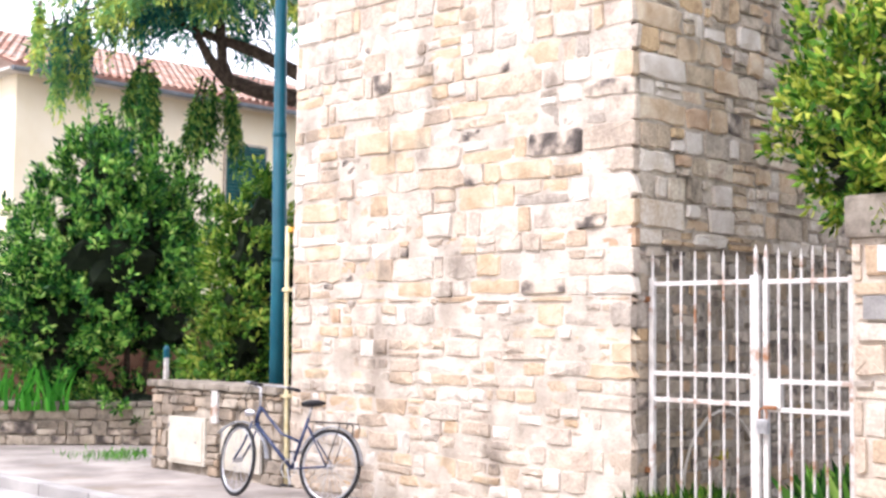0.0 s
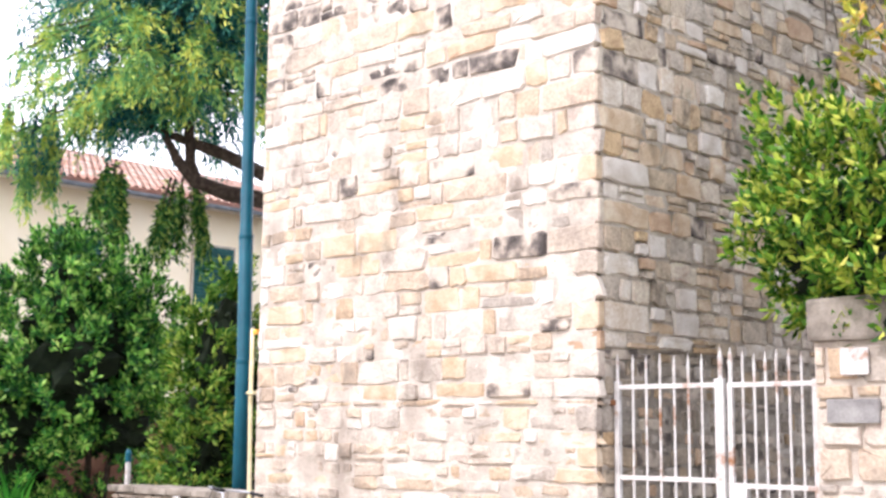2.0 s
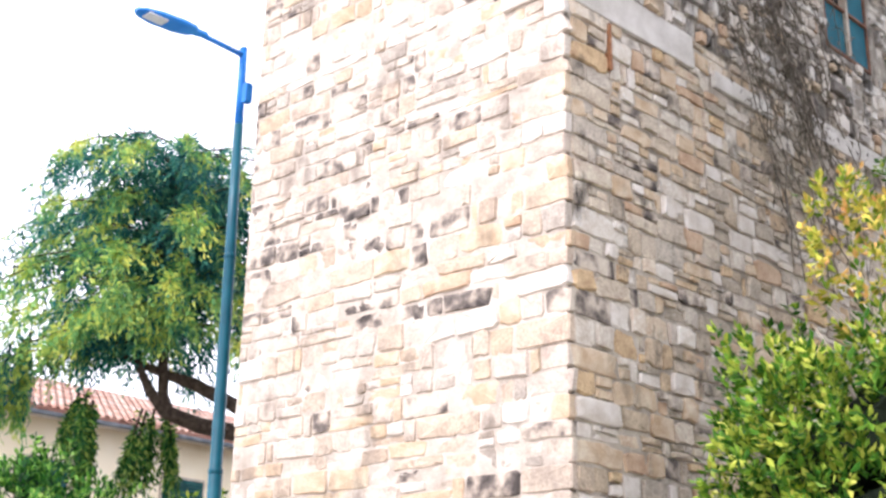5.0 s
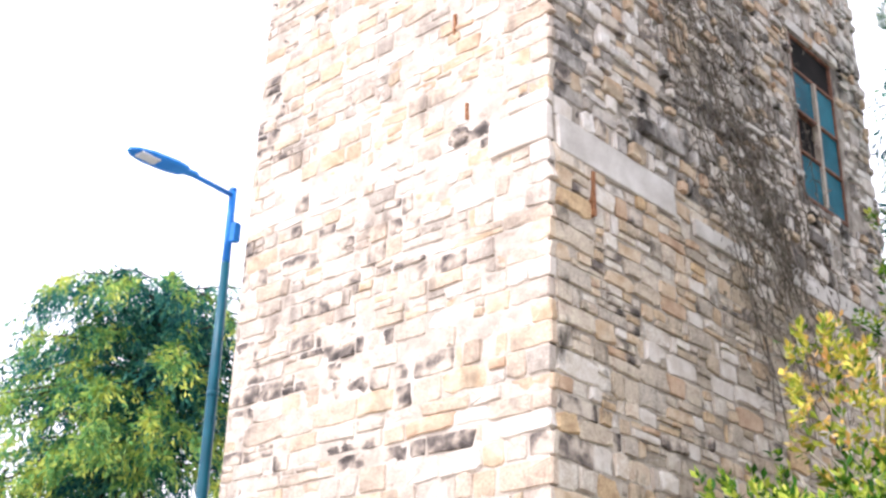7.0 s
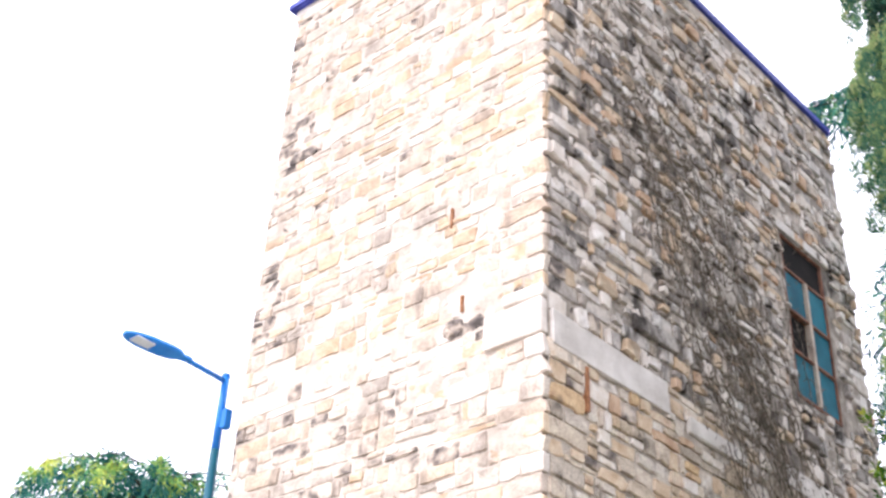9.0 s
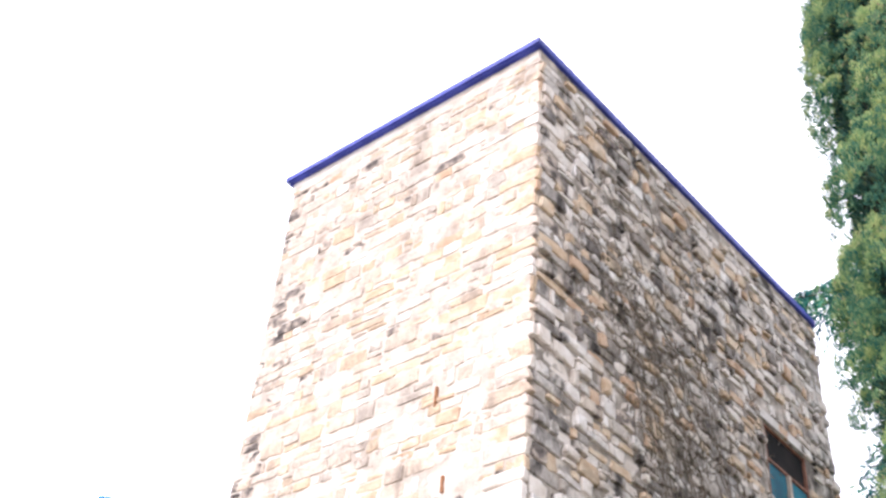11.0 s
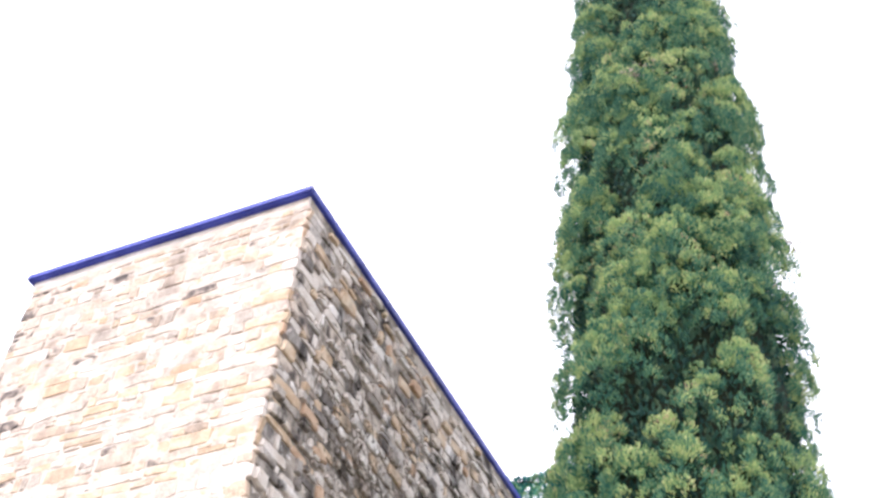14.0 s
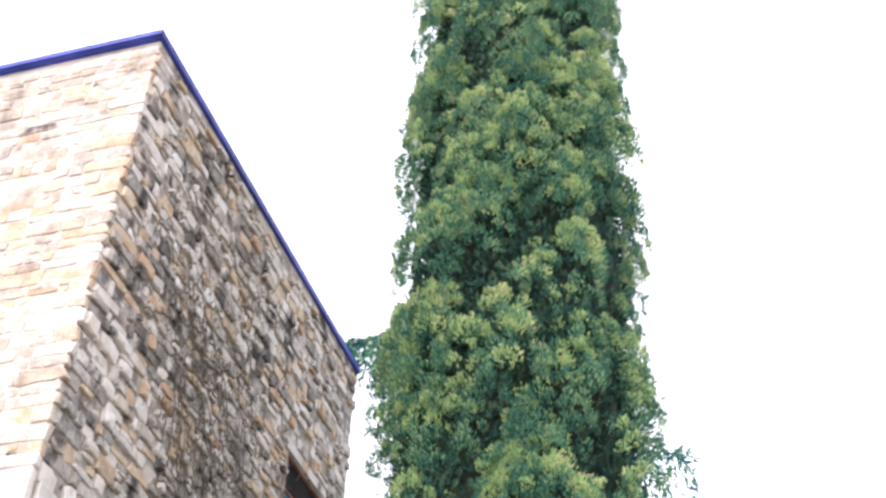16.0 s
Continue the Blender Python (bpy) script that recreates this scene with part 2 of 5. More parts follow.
M["iris"] = material("iris_blade", ((0.0, (0.05, 0.20, 0.035)), (1.0, (0.20, 0.48, 0.08))), 0.5, 3, "island", 0.2, 0, leaf=True)
M["moss"] = material("yellow_moss", ((0.3, (0.35, 0.32, 0.04)), (0.7, (0.5, 0.44, 0.07))), 0.95, 20, bump=0.8)


# ---- helpers of shape ----
def thing(name, at, label, category, group="", kind="", rz=0.0):
    e = new(name)
    e.matrix_basis = pose(*at, 0, 0, rz)
    return tagged(e, label, category, group, kind)


def mesh_of(bm, mat, name="mesh"):
    me = bpy.data.meshes.new(name)
    bm.to_mesh(me)
    bm.free()
    for m in mat if isinstance(mat, (list, tuple)) else [mat]:
        me.materials.append(m)
    return me


def part(name, bm, mat, parent, label="", smooth=False):
    me = bm if isinstance(bm, bpy.types.Mesh) else mesh_of(bm, mat, name)
    if smooth:
        me.polygons.foreach_set("use_smooth", [True] * len(me.polygons))
    ob = new(name, me)
    ob.parent = parent
    return tagged(ob, label)


def box(bm, x0, x1, y0, y1, z0, z1, bevel=0.0, jitter=0.0):
    made = bmesh.ops.create_cube(bm, size=1)["verts"]
    for v in made:
        v.co = Vector(((x0 + x1) / 2 + v.co.x * (x1 - x0), (y0 + y1) / 2 + v.co.y * (y1 - y0), (z0 + z1) / 2 + v.co.z * (z1 - z0)))
        v.co += Vector([random.uniform(-jitter, jitter) for _ in range(3)])
    if bevel:
        edges = list({e for v in made for e in v.link_edges})
        bmesh.ops.bevel(bm, geom=edges, offset=bevel, segments=2, affect="EDGES", profile=0.6)
    return bm


def boxed(*a, **k):
    return box(bmesh.new(), *a, **k)


def tube(bm, pts, radii, sides=10, closed=False):
    """A swept tube through pts."""
    pts = [Vector(p) for p in pts]
    rings = []
    count = len(pts)
    up = None
    for i, p in enumerate(pts):
        d = (pts[(i + 1) % count] - pts[i - 1]) if closed else (pts[min(i + 1, count - 1)] - pts[max(i - 1, 0)])
        d.normalize()
        if up is None:
            up = d.orthogonal().normalized()
        up = (up - d * up.dot(d)).normalized()
        side = d.cross(up)
        r = radii[i] if isinstance(radii, (list, tuple)) else radii
        rings.append([bm.verts.new(p + (up * math.cos(a) + side * math.sin(a)) * r) for a in [2 * math.pi * k / sides for k in range(sides)]])
    for i in range(count if closed else count - 1):
        a, b = rings[i], rings[(i + 1) % count]
        for k in range(sides):
            bm.faces.new((a[k], a[(k + 1) % sides], b[(k + 1) % sides], b[k]))
    if not closed:
        bm.faces.new(rings[0][::-1])
        bm.faces.new(rings[-1])
    return bm


def tubed(*a, **k):
    return tube(bmesh.new(), *a, **k)


def raw(name, verts, faces, mat, parent=None, label="", slots=None, smooth=False):
    me = bpy.data.meshes.new(name)
    me.from_pydata(verts, [], faces)
    for m in mat if isinstance(mat, (list, tuple)) else [mat]:
        me.materials.append(m)
    if slots is not None:
        me.polygons.foreach_set("material_index", slots)
    if smooth:
        me.polygons.foreach_set("use_smooth", [True] * len(me.polygons))
    ob = new(name, me)
    ob.parent = parent
    return tagged(ob, label)


# ---- masonry ----
rng = np.random.default_rng(7)


def unit_stone(rough, inset, broken):
    """One rough-dressed block: 1 x 1 face with broken corners, back at y 0, front near y -1; verts and faces."""
    c = rng.uniform(0.02, broken, 8)
    base = np.array([(-.5 + c[0], -.5), (rng.uniform(-.15, .15), -.5), (.5 - c[1], -.5), (.5, -.5 + c[2]), (.5, .5 - c[3]), (.5 - c[4], .5), (rng.uniform(-.15, .15), .5), (-.5 + c[5], .5), (-.5, .5 - c[6]), (-.5, -.5 + c[7])])
    rim = base + rng.uniform(-rough, rough, (10, 2))
    front = rim * (1 - 2 * inset) + rng.uniform(-rough, rough, (10, 2)) * 0.4
    v = [(x, 0.0, z) for x, z in rim * 1.01]
    v += [(x, -0.8 + rng.uniform(-.09, .09), z) for x, z in rim]
    v += [(x, -1 + rng.uniform(-.08, .08), z) for x, z in front]
    v.append((rng.uniform(-.15, .15), -1 + rng.uniform(-.14, .05), rng.uniform(-.15, .15)))
    f = []
    for k in range(10):
        n = (k + 1) % 10
        f += [(k, n, 10 + n, 10 + k), (10 + k, 10 + n, 20 + n, 20 + k), (20 + k, 20 + n, 30)]
    return np.array(v), f


DRESSED = [unit_stone(0.048, 0.03, 0.13) for _ in range(14)]
RUBBLE = [unit_stone(0.085, 0.06, 0.2) for _ in range(14)]


def levels(z0, z1, high, seed):
    """Beds of the courses as rows of bottom and height."""
    r = random.Random(seed)
    out, z = [], z0
    while z < z1 - 0.05:
        h = min(r.uniform(*high), z1 - z)
        if z1 - z - h < high[0] * 0.6:
            h = z1 - z
        out.append((z, h))
        z += h
    return out


def courses(length, beds, wide, gap, seed, wobble=0.0, corner="", split=0.25):
    """Stones of a coursed wall as rows of u, v, width, height; long and short corner stones in turn."""
    r = random.Random(seed)
    out = []
    for n, (z, h) in enumerate(beds):
        ends = 0.0, length
        if corner:
            w = r.uniform(0.42, 0.62) if (n % 2 == 0) == (corner == "end") else r.uniform(0.2, 0.3)
            u = length - w / 2 if corner == "end" else w / 2
            out.append((u, z + h / 2, w - gap * 0.6, h - gap * 0.7))
            ends = (0.0, length - w) if corner == "end" else (w, length)
        u = ends[0] - (r.uniform(0, 0.1) if corner != "start" else 0)
        while u < ends[1] - 0.02:
            w = r.uniform(*wide) * (1 if r.random() < 0.65 else 0.5)
            a, b = max(u, ends[0]), min(u + w, ends[1])
            if ends[1] - b < wide[0] * 0.6:
                b = ends[1]
            if r.random() < split and h > 0.135:
                cut = h * r.uniform(0.35, 0.65)
                out.append(((a + b) / 2, z + cut / 2, b - a - gap, cut - gap * 0.8))
                m = a + (b - a) * (r.uniform(0.35, 0.65) if b - a > 0.3 else 1)
                out.append(((a + m) / 2, z + (h + cut) / 2, m - a - gap, h - cut - gap * 0.8))
                if b - m > 0.05:
                    out.append(((m + b) / 2, z + (h + cut) / 2, b - m - gap, h - cut - gap * 0.8))
            elif b - a > 0.06:
                g = gap * r.uniform(0.5, 1.7)
                out.append(((a + b) / 2, z + h / 2 + r.uniform(-wobble, wobble), b - a - g, h - g * r.uniform(0.6, 1.3)))
            u = b if b < ends[1] else ends[1]
    return out


def pointing(name, length, z0, z1, m, mat, parent, deep, swell, holes=(), step=0.04, seed=0.0):
    """Uneven skin of mortar that laps over the edges of the stones."""
    nu, nv = int(length / step) + 1, int((z1 - z0) / step) + 1
    us, vs = np.linspace(0, length, nu), np.linspace(z0, z1, nv)
    v = []
    for b in vs:
        for a in us:
            k = noise.noise(Vector((a * 3.1, b * 5.0, seed))) * 0.6 + noise.noise(Vector((a * 11.0, b * 14.0, seed + 9))) * 0.6
            v.append(tuple(m @ Vector((a, -deep - swell * k, b))))
    keep = lambda a, b: not any(x0 < a < x1 and y0 < b < y1 for x0, x1, y0, y1 in holes)
    f = [(j * nu + i, j * nu + i + 1, (j + 1) * nu + i + 1, (j + 1) * nu + i) for j in range(nv - 1) for i in range(nu - 1) if keep((us[i] + us[i + 1]) / 2, (vs[j] + vs[j + 1]) / 2)]
    return raw(name, v, f, mat, parent, smooth=True)


def lay(parent, stones, m, shapes, mats, near, depth=(0.03, 0.06), pick=None, tilt=1.0, name="stone"):
    """Lay stones on the plane m (u along x, v along z, out along -y): the near ones as pieces, the rest joined."""
    r = random.Random(len(stones))
    meshes = {}
    jv, jf, js, base = [], [], [], 0
    slot_mats = [mats["island"]] + mats["special"]
    order = sorted(range(len(stones)), key=lambda i: near(*stones[i][:2]))
    pieces = set(order[:300])
    for i, (u, v, w, h) in enumerate(stones):
        k = r.randrange(len(shapes))
        d = r.uniform(*depth)
        special = pick(u, v, w, h, r) if pick else 0
        flip = r.choice((1, -1))
        if i in pieces:
            if (k, special) not in meshes:
                me = bpy.data.meshes.new(name)
                me.from_pydata(shapes[k][0].tolist(), [], shapes[k][1])
                me.materials.append(mats["special"][special - 1] if special else mats["object"])
                meshes[k, special] = me
            ob = new(name, meshes[k, special])
            ob.parent = parent
            ob.matrix_basis = m @ pose(u, 0, v, 0, r.uniform(-tilt, tilt), 0) @ Matrix.Diagonal((w, d, h, 1))
        else:
            t = np.array(m @ pose(u, 0, v, 0, r.uniform(-tilt, tilt), 0) @ Matrix.Diagonal((w, d, h, 1)))
            jv.append(shapes[k][0] @ t[:3, :3].T + t[:3, 3])
            jf += [tuple(a + base for a in f) for f in shapes[k][1]]
            js += [special] * len(shapes[k][1])
            base += len(shapes[k][0])
    if jv:
        tagged(raw(name + "_field", np.concatenate(jv).tolist(), jf, slot_mats, parent, slots=js), kind="stuff")


# ---- foliage ----
def leaves(name, points, dirs, size, mat, parent, seed, label="", narrow=0.42, fold=0.25, facing=None):
    """Many small folded leaves at points, each pointing along its direction."""
    r = np.random.default_rng(seed)
    n = len(points)
    d = dirs / (np.linalg.norm(dirs, axis=1, keepdims=True) + 1e-9)
    side = np.cross(d, r.normal(size=(n, 3)) if facing is None else facing + r.normal(0, 0.3, (n, 3)))
    side /= np.linalg.norm(side, axis=1, keepdims=True) + 1e-9
    up = np.cross(d, side)
    s = (size * r.uniform(0.6, 1.3, n))[:, None]
    v = np.empty((n, 4, 3))
    v[:, 0] = points
    v[:, 1] = points + d * s * 0.55 + side * s * narrow * 0.5 + up * s * fold * 0.4
    v[:, 2] = points + d * s
    v[:, 3] = points + d * s * 0.55 - side * s * narrow * 0.5 + up * s * fold * 0.4
    i = np.arange(n)[:, None] * 4
    f = np.concatenate([i + [0, 1, 2], i + [0, 2, 3]], 1).reshape(-1, 3)
    return tagged(raw(name, v.reshape(-1, 3).tolist(), f.tolist(), mat, parent, label), kind="stuff")


def blob_points(r, n, centre, radii, shell=0.35):
    d = r.normal(size=(n, 3))
    d /= np.linalg.norm(d, axis=1, keepdims=True)
    return np.array(centre) + d * np.array(radii) * (1 - shell * r.random((n, 1)) ** 1.5), d


def limb(start, end, sag, steps=7):
    a, b = Vector(start), Vector(end)
    return [a.lerp(b, k / steps) + Vector((0, 0, sag * math.sin(math.pi * k / steps))) for k in range(steps + 1)]

# ---- ground, road, pavement ----
gb = bmesh.new()
bmesh.ops.create_grid(gb, x_segments=8, y_segments=8, size=600)
for v in gb.verts:
    v.co.z = -0.13
tagged(part("ground", gb, M["soil"], None), "dark bare earth beyond the road", "ground", kind="structure")
tagged(part("road", boxed(-70, 60, -11.5, -1.9, -0.3, -0.11), M["asphalt"], None), "pale worn asphalt road", "road", kind="structure")
tagged(part("pavement", boxed(-60, 60, -1.74, 9.0, -0.3, 0.0), M["paving"], None), "dusty beige pavement beside the tower", "pavement", kind="structure")
kerb = thing("kerb", (0, 0, 0), "row of low worn grey kerb stones along the road", "kerb", kind="structure")
kb = mesh_of(boxed(-0.49, 0.49, -0.08, 0.08, -0.15, 0.015, bevel=0.02), M["asphalt"], "kerb_stone")
for k in range(-14, 8):
    ob = new("kerb_stone", kb)
    ob.parent = kerb
    ob.matrix_basis = pose(k + 0.5, -1.82, random.uniform(-0.006, 0.004), 0, 0, random.uniform(-0.5, 0.5))

# ---- the tower ----
W, D, H, SKEW = 4.27, 6.88, 14.27, 0.035
LEDGE = 7.82
TX = 0.035
tower = thing("stone_tower", (TX, 0, 0), "tall square tower of cream and grey rubble sandstone", "tower")
tb = bmesh.new()
foot = [(-W, 0.03), (-0.03, 0.03), (D * SKEW - 0.03, D), (-W + D * SKEW, D)]
low = [tb.verts.new((x, y, -0.2)) for x, y in foot]
top = [tb.verts.new((x, y, H)) for x, y in foot]
for k in range(4):
    tb.faces.new((low[k], low[(k + 1) % 4], top[(k + 1) % 4], top[k]))
tb.faces.new(top)
part("wall_core", tb, M["mortar_dark"], tower)
front_face = part("front_wall", boxed(-W, 0, -0.04, 0.028, -0.2, H), M["mortar"], tower, "cream coursed sandstone wall with ochre and blackened stones")
side_m = pose(0, 0, 0, 0, 0, 90 - math.degrees(SKEW))
OPENING = (4.87, 6.02, 8.91, 11.37)
sb = bmesh.new()
for a in ((0, OPENING[0], -0.2, H), (OPENING[1], D, -0.2, H), (OPENING[0], OPENING[1], -0.2, OPENING[2]), (OPENING[0], OPENING[1], OPENING[3], H)):
    box(sb, a[0], a[1], -0.028, 0.028, a[2], a[3])
bmesh.ops.transform(sb, matrix=side_m, verts=sb.verts)
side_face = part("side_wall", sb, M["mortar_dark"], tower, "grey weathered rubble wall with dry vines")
pointing("pointing", W + 0.03, 0, 1.9, pose(-W, 0, 0), M["mortar"], front_face, 0.066, 0.014, seed=2.0)
pointing("pointing", W + 0.03, 1.9, H - 0.1, pose(-W, 0, 0), M["mortar"], front_face, 0.064, 0.015, seed=1.0)
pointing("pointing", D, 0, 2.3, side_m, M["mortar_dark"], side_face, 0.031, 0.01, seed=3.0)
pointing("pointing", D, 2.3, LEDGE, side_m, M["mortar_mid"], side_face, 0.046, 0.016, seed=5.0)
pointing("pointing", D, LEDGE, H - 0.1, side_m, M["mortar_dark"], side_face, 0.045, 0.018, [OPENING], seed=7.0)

DARK = [(-0.31, 3.53), (-0.77, 3.23), (-1.38, 3.31), (-0.28, 2.53), (-0.65, 1.98), (-1.46, 3.93), (-3.12, 4.31), (-2.87, 3.94), (-3.31, 3.24), (-1.79, 3.02), (-2.07, 2.09), (-2.41, 6.17), (-3.62, 5.26), (-3.74, 4.9), (-3.34, 4.93), (-0.98, 4.92), (-0.13, 4.54), (-2.69, 5.86), (-3.41, 5.76), (-3.97, 5.91), (-1.42, 5.6), (-2.16, 4.91), (-4.15, 5.74), (-3.26, 8.0), (-2.81, 7.12), (-3.53, 7.22), (-1.57, 7.16), (-1.43, 6.6), (-1.07, 8.02), (-0.7, 7.75), (-0.92, 6.57), (-2.95, 13.77), (-1.22, 12.63), (-2.01, 12.72), (-3.75, 11.46), (-2.24, 10.1), (-4.06, 13.67), (-3.37, 12.63), (-4.17, 12.41)]
OCHRE = [(-2.32, 3.92), (-3.9, 3.87), (-2.86, 3.5), (-0.92, 3.24), (-1.12, 3.95), (-0.17, 2.45), (-1.65, 2.99), (-4.1, 2.69), (-1.85, 2.39), (-0.14, 1.55), (-0.19, 1.32), (-0.79, 1.82), (-4.01, 1.39), (-1.07, 5.6), (-0.53, 4.55), (-2.01, 5.3), (-0.1, 5.76), (-2.35, 8.74), (-1.28, 7.51), (-1.87, 6.48), (-2.36, 6.7), (-0.25, 8.02), (-1.95, 11.5), (-1.37, 11.49), (-0.28, 12.06), (-1.01, 9.88), (-1.66, 9.91), (-0.19, 10.14), (-0.34, 13.27), (-2.3, 12.78), (-2.63, 11.15)]
SIDE_OCHRE = [(0.29, 3.45), (1.11, 3.95), (1.15, 3.81), (1.32, 2.95), (1.06, 3.46), (0.66, 5.83), (2.06, 5.38), (1.67, 5.39), (1.23, 6.8), (2.01, 7.05), (0.34, 6.44)]
SIDE_DARK = [(0.27, 4.54), (0.87, 4.94), (1.29, 3.31), (0.1, 4.96), (0.76, 7.88), (0.86, 6.12), (0.36, 12.16), (0.64, 13.17), (2.1, 11.1), (1.56, 9.57)]
SIDE_WHITE = [(0.59, 5.21), (1.32, 4.99), (1.66, 5.92), (0.83, 4.14), (1.0, 9.03), (1.81, 5.95), (2.75, 5.93), (0.8, 9.86), (0.42, 10.08), (0.52, 13.17), (1.66, 13.11), (1.01, 9.22), (5.33, 13.79), (0.2, 7.9), (0.6, 7.95)]


def covers(marks, u, v, w, h):
    return any(abs(a - u) < w / 2 + 0.01 and abs(b - v) < h / 2 + 0.012 for a, b in marks)


def front_pick(u, v, w, h, r):
    x, c = u - W, r.random()
    if covers(DARK, x, v, w, h):
        return 1
    if covers(OCHRE, x, v, w, h):
        return 2
    if LEDGE - 0.1 < v < LEDGE + 0.2 and c < 0.75:
        return 4
    if x < -3.75 and v > 8.6 and c < 0.4:
        return 1
    if x < -1.6 and 4.7 < v < 7.7 and c < 0.36:
        return 1
    return 1 if c < 0.012 else 2 if c < 0.15 else 3 if c < 0.168 else 4 if c < 0.32 else 0


def side_pick(u, v, w, h, r):
    c = r.random()
    if covers(SIDE_DARK, u, v, w, h):
        return 1
    if covers(SIDE_OCHRE, u, v, w, h):
        return 2
    if covers(SIDE_WHITE, u, v, w, h):
        return 4
    return 1 if c < 0.06 else 2 if c < 0.19 else 3 if c < 0.22 else 4 if c < (0.42 if v > LEDGE else 0.36) else 0


SPECIAL = [M["dark"], M["ochre"], M["rust"], M["white"]]
FRONT_MATS = {"object": M["cream_object"], "island": M["cream_island"], "special": SPECIAL}
LOW_MATS = {"object": M["brown_object"], "island": M["brown_island"], "special": SPECIAL}
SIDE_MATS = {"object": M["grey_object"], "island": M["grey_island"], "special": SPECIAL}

# pale cement and set-off stones at the ledge
BANDS = ((0.04, 1.95, LEDGE - 0.36, LEDGE + 0.02), (2.3, 3.4, LEDGE - 0.4, LEDGE - 0.22), (4.3, D, LEDGE - 0.3, LEDGE - 0.02))
for a in BANDS:
    bb = boxed(a[0], a[1], -0.085, 0.0, a[2], a[3], bevel=0.02, jitter=0.015)
    bmesh.ops.transform(bb, matrix=side_m, verts=bb.verts)
    part("string_course", bb, M["soffit"], tower, "pale weathered cement band along the side wall")
part("ledge_block", boxed(-0.66, 0.045, -0.1, 0.0, LEDGE - 0.27, LEDGE + 0.1, bevel=0.025, jitter=0.012), M["white"], tower, "large pale corner block at the ledge")
part("ledge_block", boxed(-0.42, 0.06, -0.105, 0.0, LEDGE + 0.115, LEDGE + 0.27, bevel=0.03, jitter=0.015), M["white"], tower)
boss = bmesh.new()
bmesh.ops.create_icosphere(boss, subdivisions=3, radius=1)
for v in boss.verts:
    q = v.co.copy()
    v.co = Vector((-1.07 + q.x * 0.13, -0.06 + q.y * 0.05, 7.95 + q.z * 0.12)) * 1.0 + q * 0.03 * noise.noise(q * 4.0)
part("carved_boss", boss, M["dark"], tower, "round weathered carved stone set in the wall")
for x0, z0, z1 in ((-1.17, 9.2, 9.46), (-0.98, 8.1, 8.3)):
    part("iron_cramp", boxed(x0, x0 + 0.035, -0.095, -0.05, z0, z1, bevel=0.006, jitter=0.006), M["rusty"], tower, "thin rusty iron cramp")
ic = boxed(0.52, 0.565, -0.1, -0.04, 6.95, 7.42, bevel=0.006, jitter=0.006)
bmesh.ops.transform(ic, matrix=side_m, verts=ic.verts)
part("iron_cramp", ic, M["rusty"], tower)

# roof edge
roof = thing("tower_roof", (0, 0, H), "thin dark metal roof edge on the tower, tinted with blue sky fringe", "roof")
rb = bmesh.new()
ring = [(-W - 0.13, -0.13), (0.1, -0.13), (D * SKEW + 0.1, D + 0.1), (-W + D * SKEW - 0.13, D + 0.1)]
for z0, z1, grow in ((0.06, 0.145, 0.0), (0.035, 0.06, -0.05)):
    a = [rb.verts.new((x * (1 + grow * 0.2), y + (0.03 if grow and y < 0 else 0), z0)) for x, y in ring]
    b = [rb.verts.new((x * (1 + grow * 0.2), y + (0.03 if grow and y < 0 else 0), z1)) for x, y in ring]
    for k in range(4):
        rb.faces.new((a[k], a[(k + 1) % 4], b[(k + 1) % 4], b[k]))
    rb.faces.new(b)
    rb.faces.new(a[::-1])
part("gutter", rb, M["fascia"], roof)
pb = bmesh.new()
box(pb, -W - 0.035, 0.045, -0.04, 0.0, -0.17, 0.03, jitter=0.006)
part("front_band", pb, M["soffit"], roof, "pale render band under the eave")
pb = boxed(-0.0, D, -0.045, 0.0, -0.17, 0.03, jitter=0.004)
bmesh.ops.transform(pb, matrix=side_m, verts=pb.verts)
part("side_band", pb, M["soffit"], roof)

# ---- tower window ----
win = thing("tower_window", (TX + 5.44 * SKEW - 0.026, 5.44, 8.92), "tall rusty iron window with teal panes, one missing", "window", rz=90 - math.degrees(SKEW))
win.scale = (0.985, 1, 0.97)
WB = lambda *a: boxed(*a)
# flat dark sheets at the back and top paint the unlit void
part("reveal", WB(-0.58, 0.58, -0.006, 0.004, 0, 2.52), M["void"], win)
part("lintel", WB(-0.7, 0.7, -0.11, 0.0, 2.53, 2.68), M["soffit"], win, "pale stone lintel")
part("top_panel", WB(-0.55, 0.55, -0.03, 0.0, 1.98, 2.5), M["void"], win, "dark sheet standing for the unlit top opening")
frame_part = bmesh.new()
for a in ((-0.565, -0.53, -0.07, 0.0, 0.0, 2.52), (0.53, 0.565, -0.07, 0.0, 0.0, 2.52), (-0.53, 0.53, -0.07, 0.0, 0.0, 0.045), (-0.53, 0.53, -0.07, 0.0, 1.935, 1.975), (-0.53, 0.53, -0.06, 0.0, 2.485, 2.52)):
    box(frame_part, *a, bevel=0.004)
part("window_frame", frame_part, M["window_frame"], win)
part("mullion", WB(-0.03, 0.03, -0.09, 0.0, 0.05, 1.93), M["mullion"], win, "pale peeling mullion")
for zz in (0.66, 1.28):
    for a, b in ((-0.53, -0.03), (0.03, 0.53)):
        part("glazing_bar", WB(a, b, -0.08, 0.0, zz, zz + 0.035), M["window_frame"], win)
for a, b, zs in ((-0.53, -0.03, ((0.05, 0.66), (1.315, 1.93))), (0.03, 0.53, ((0.05, 0.66), (0.695, 1.28), (1.315, 1.93)))):
    for z0, z1 in zs:
        part("pane", WB(a, b, -0.045, -0.035, z0, z1), M["pane"], win)

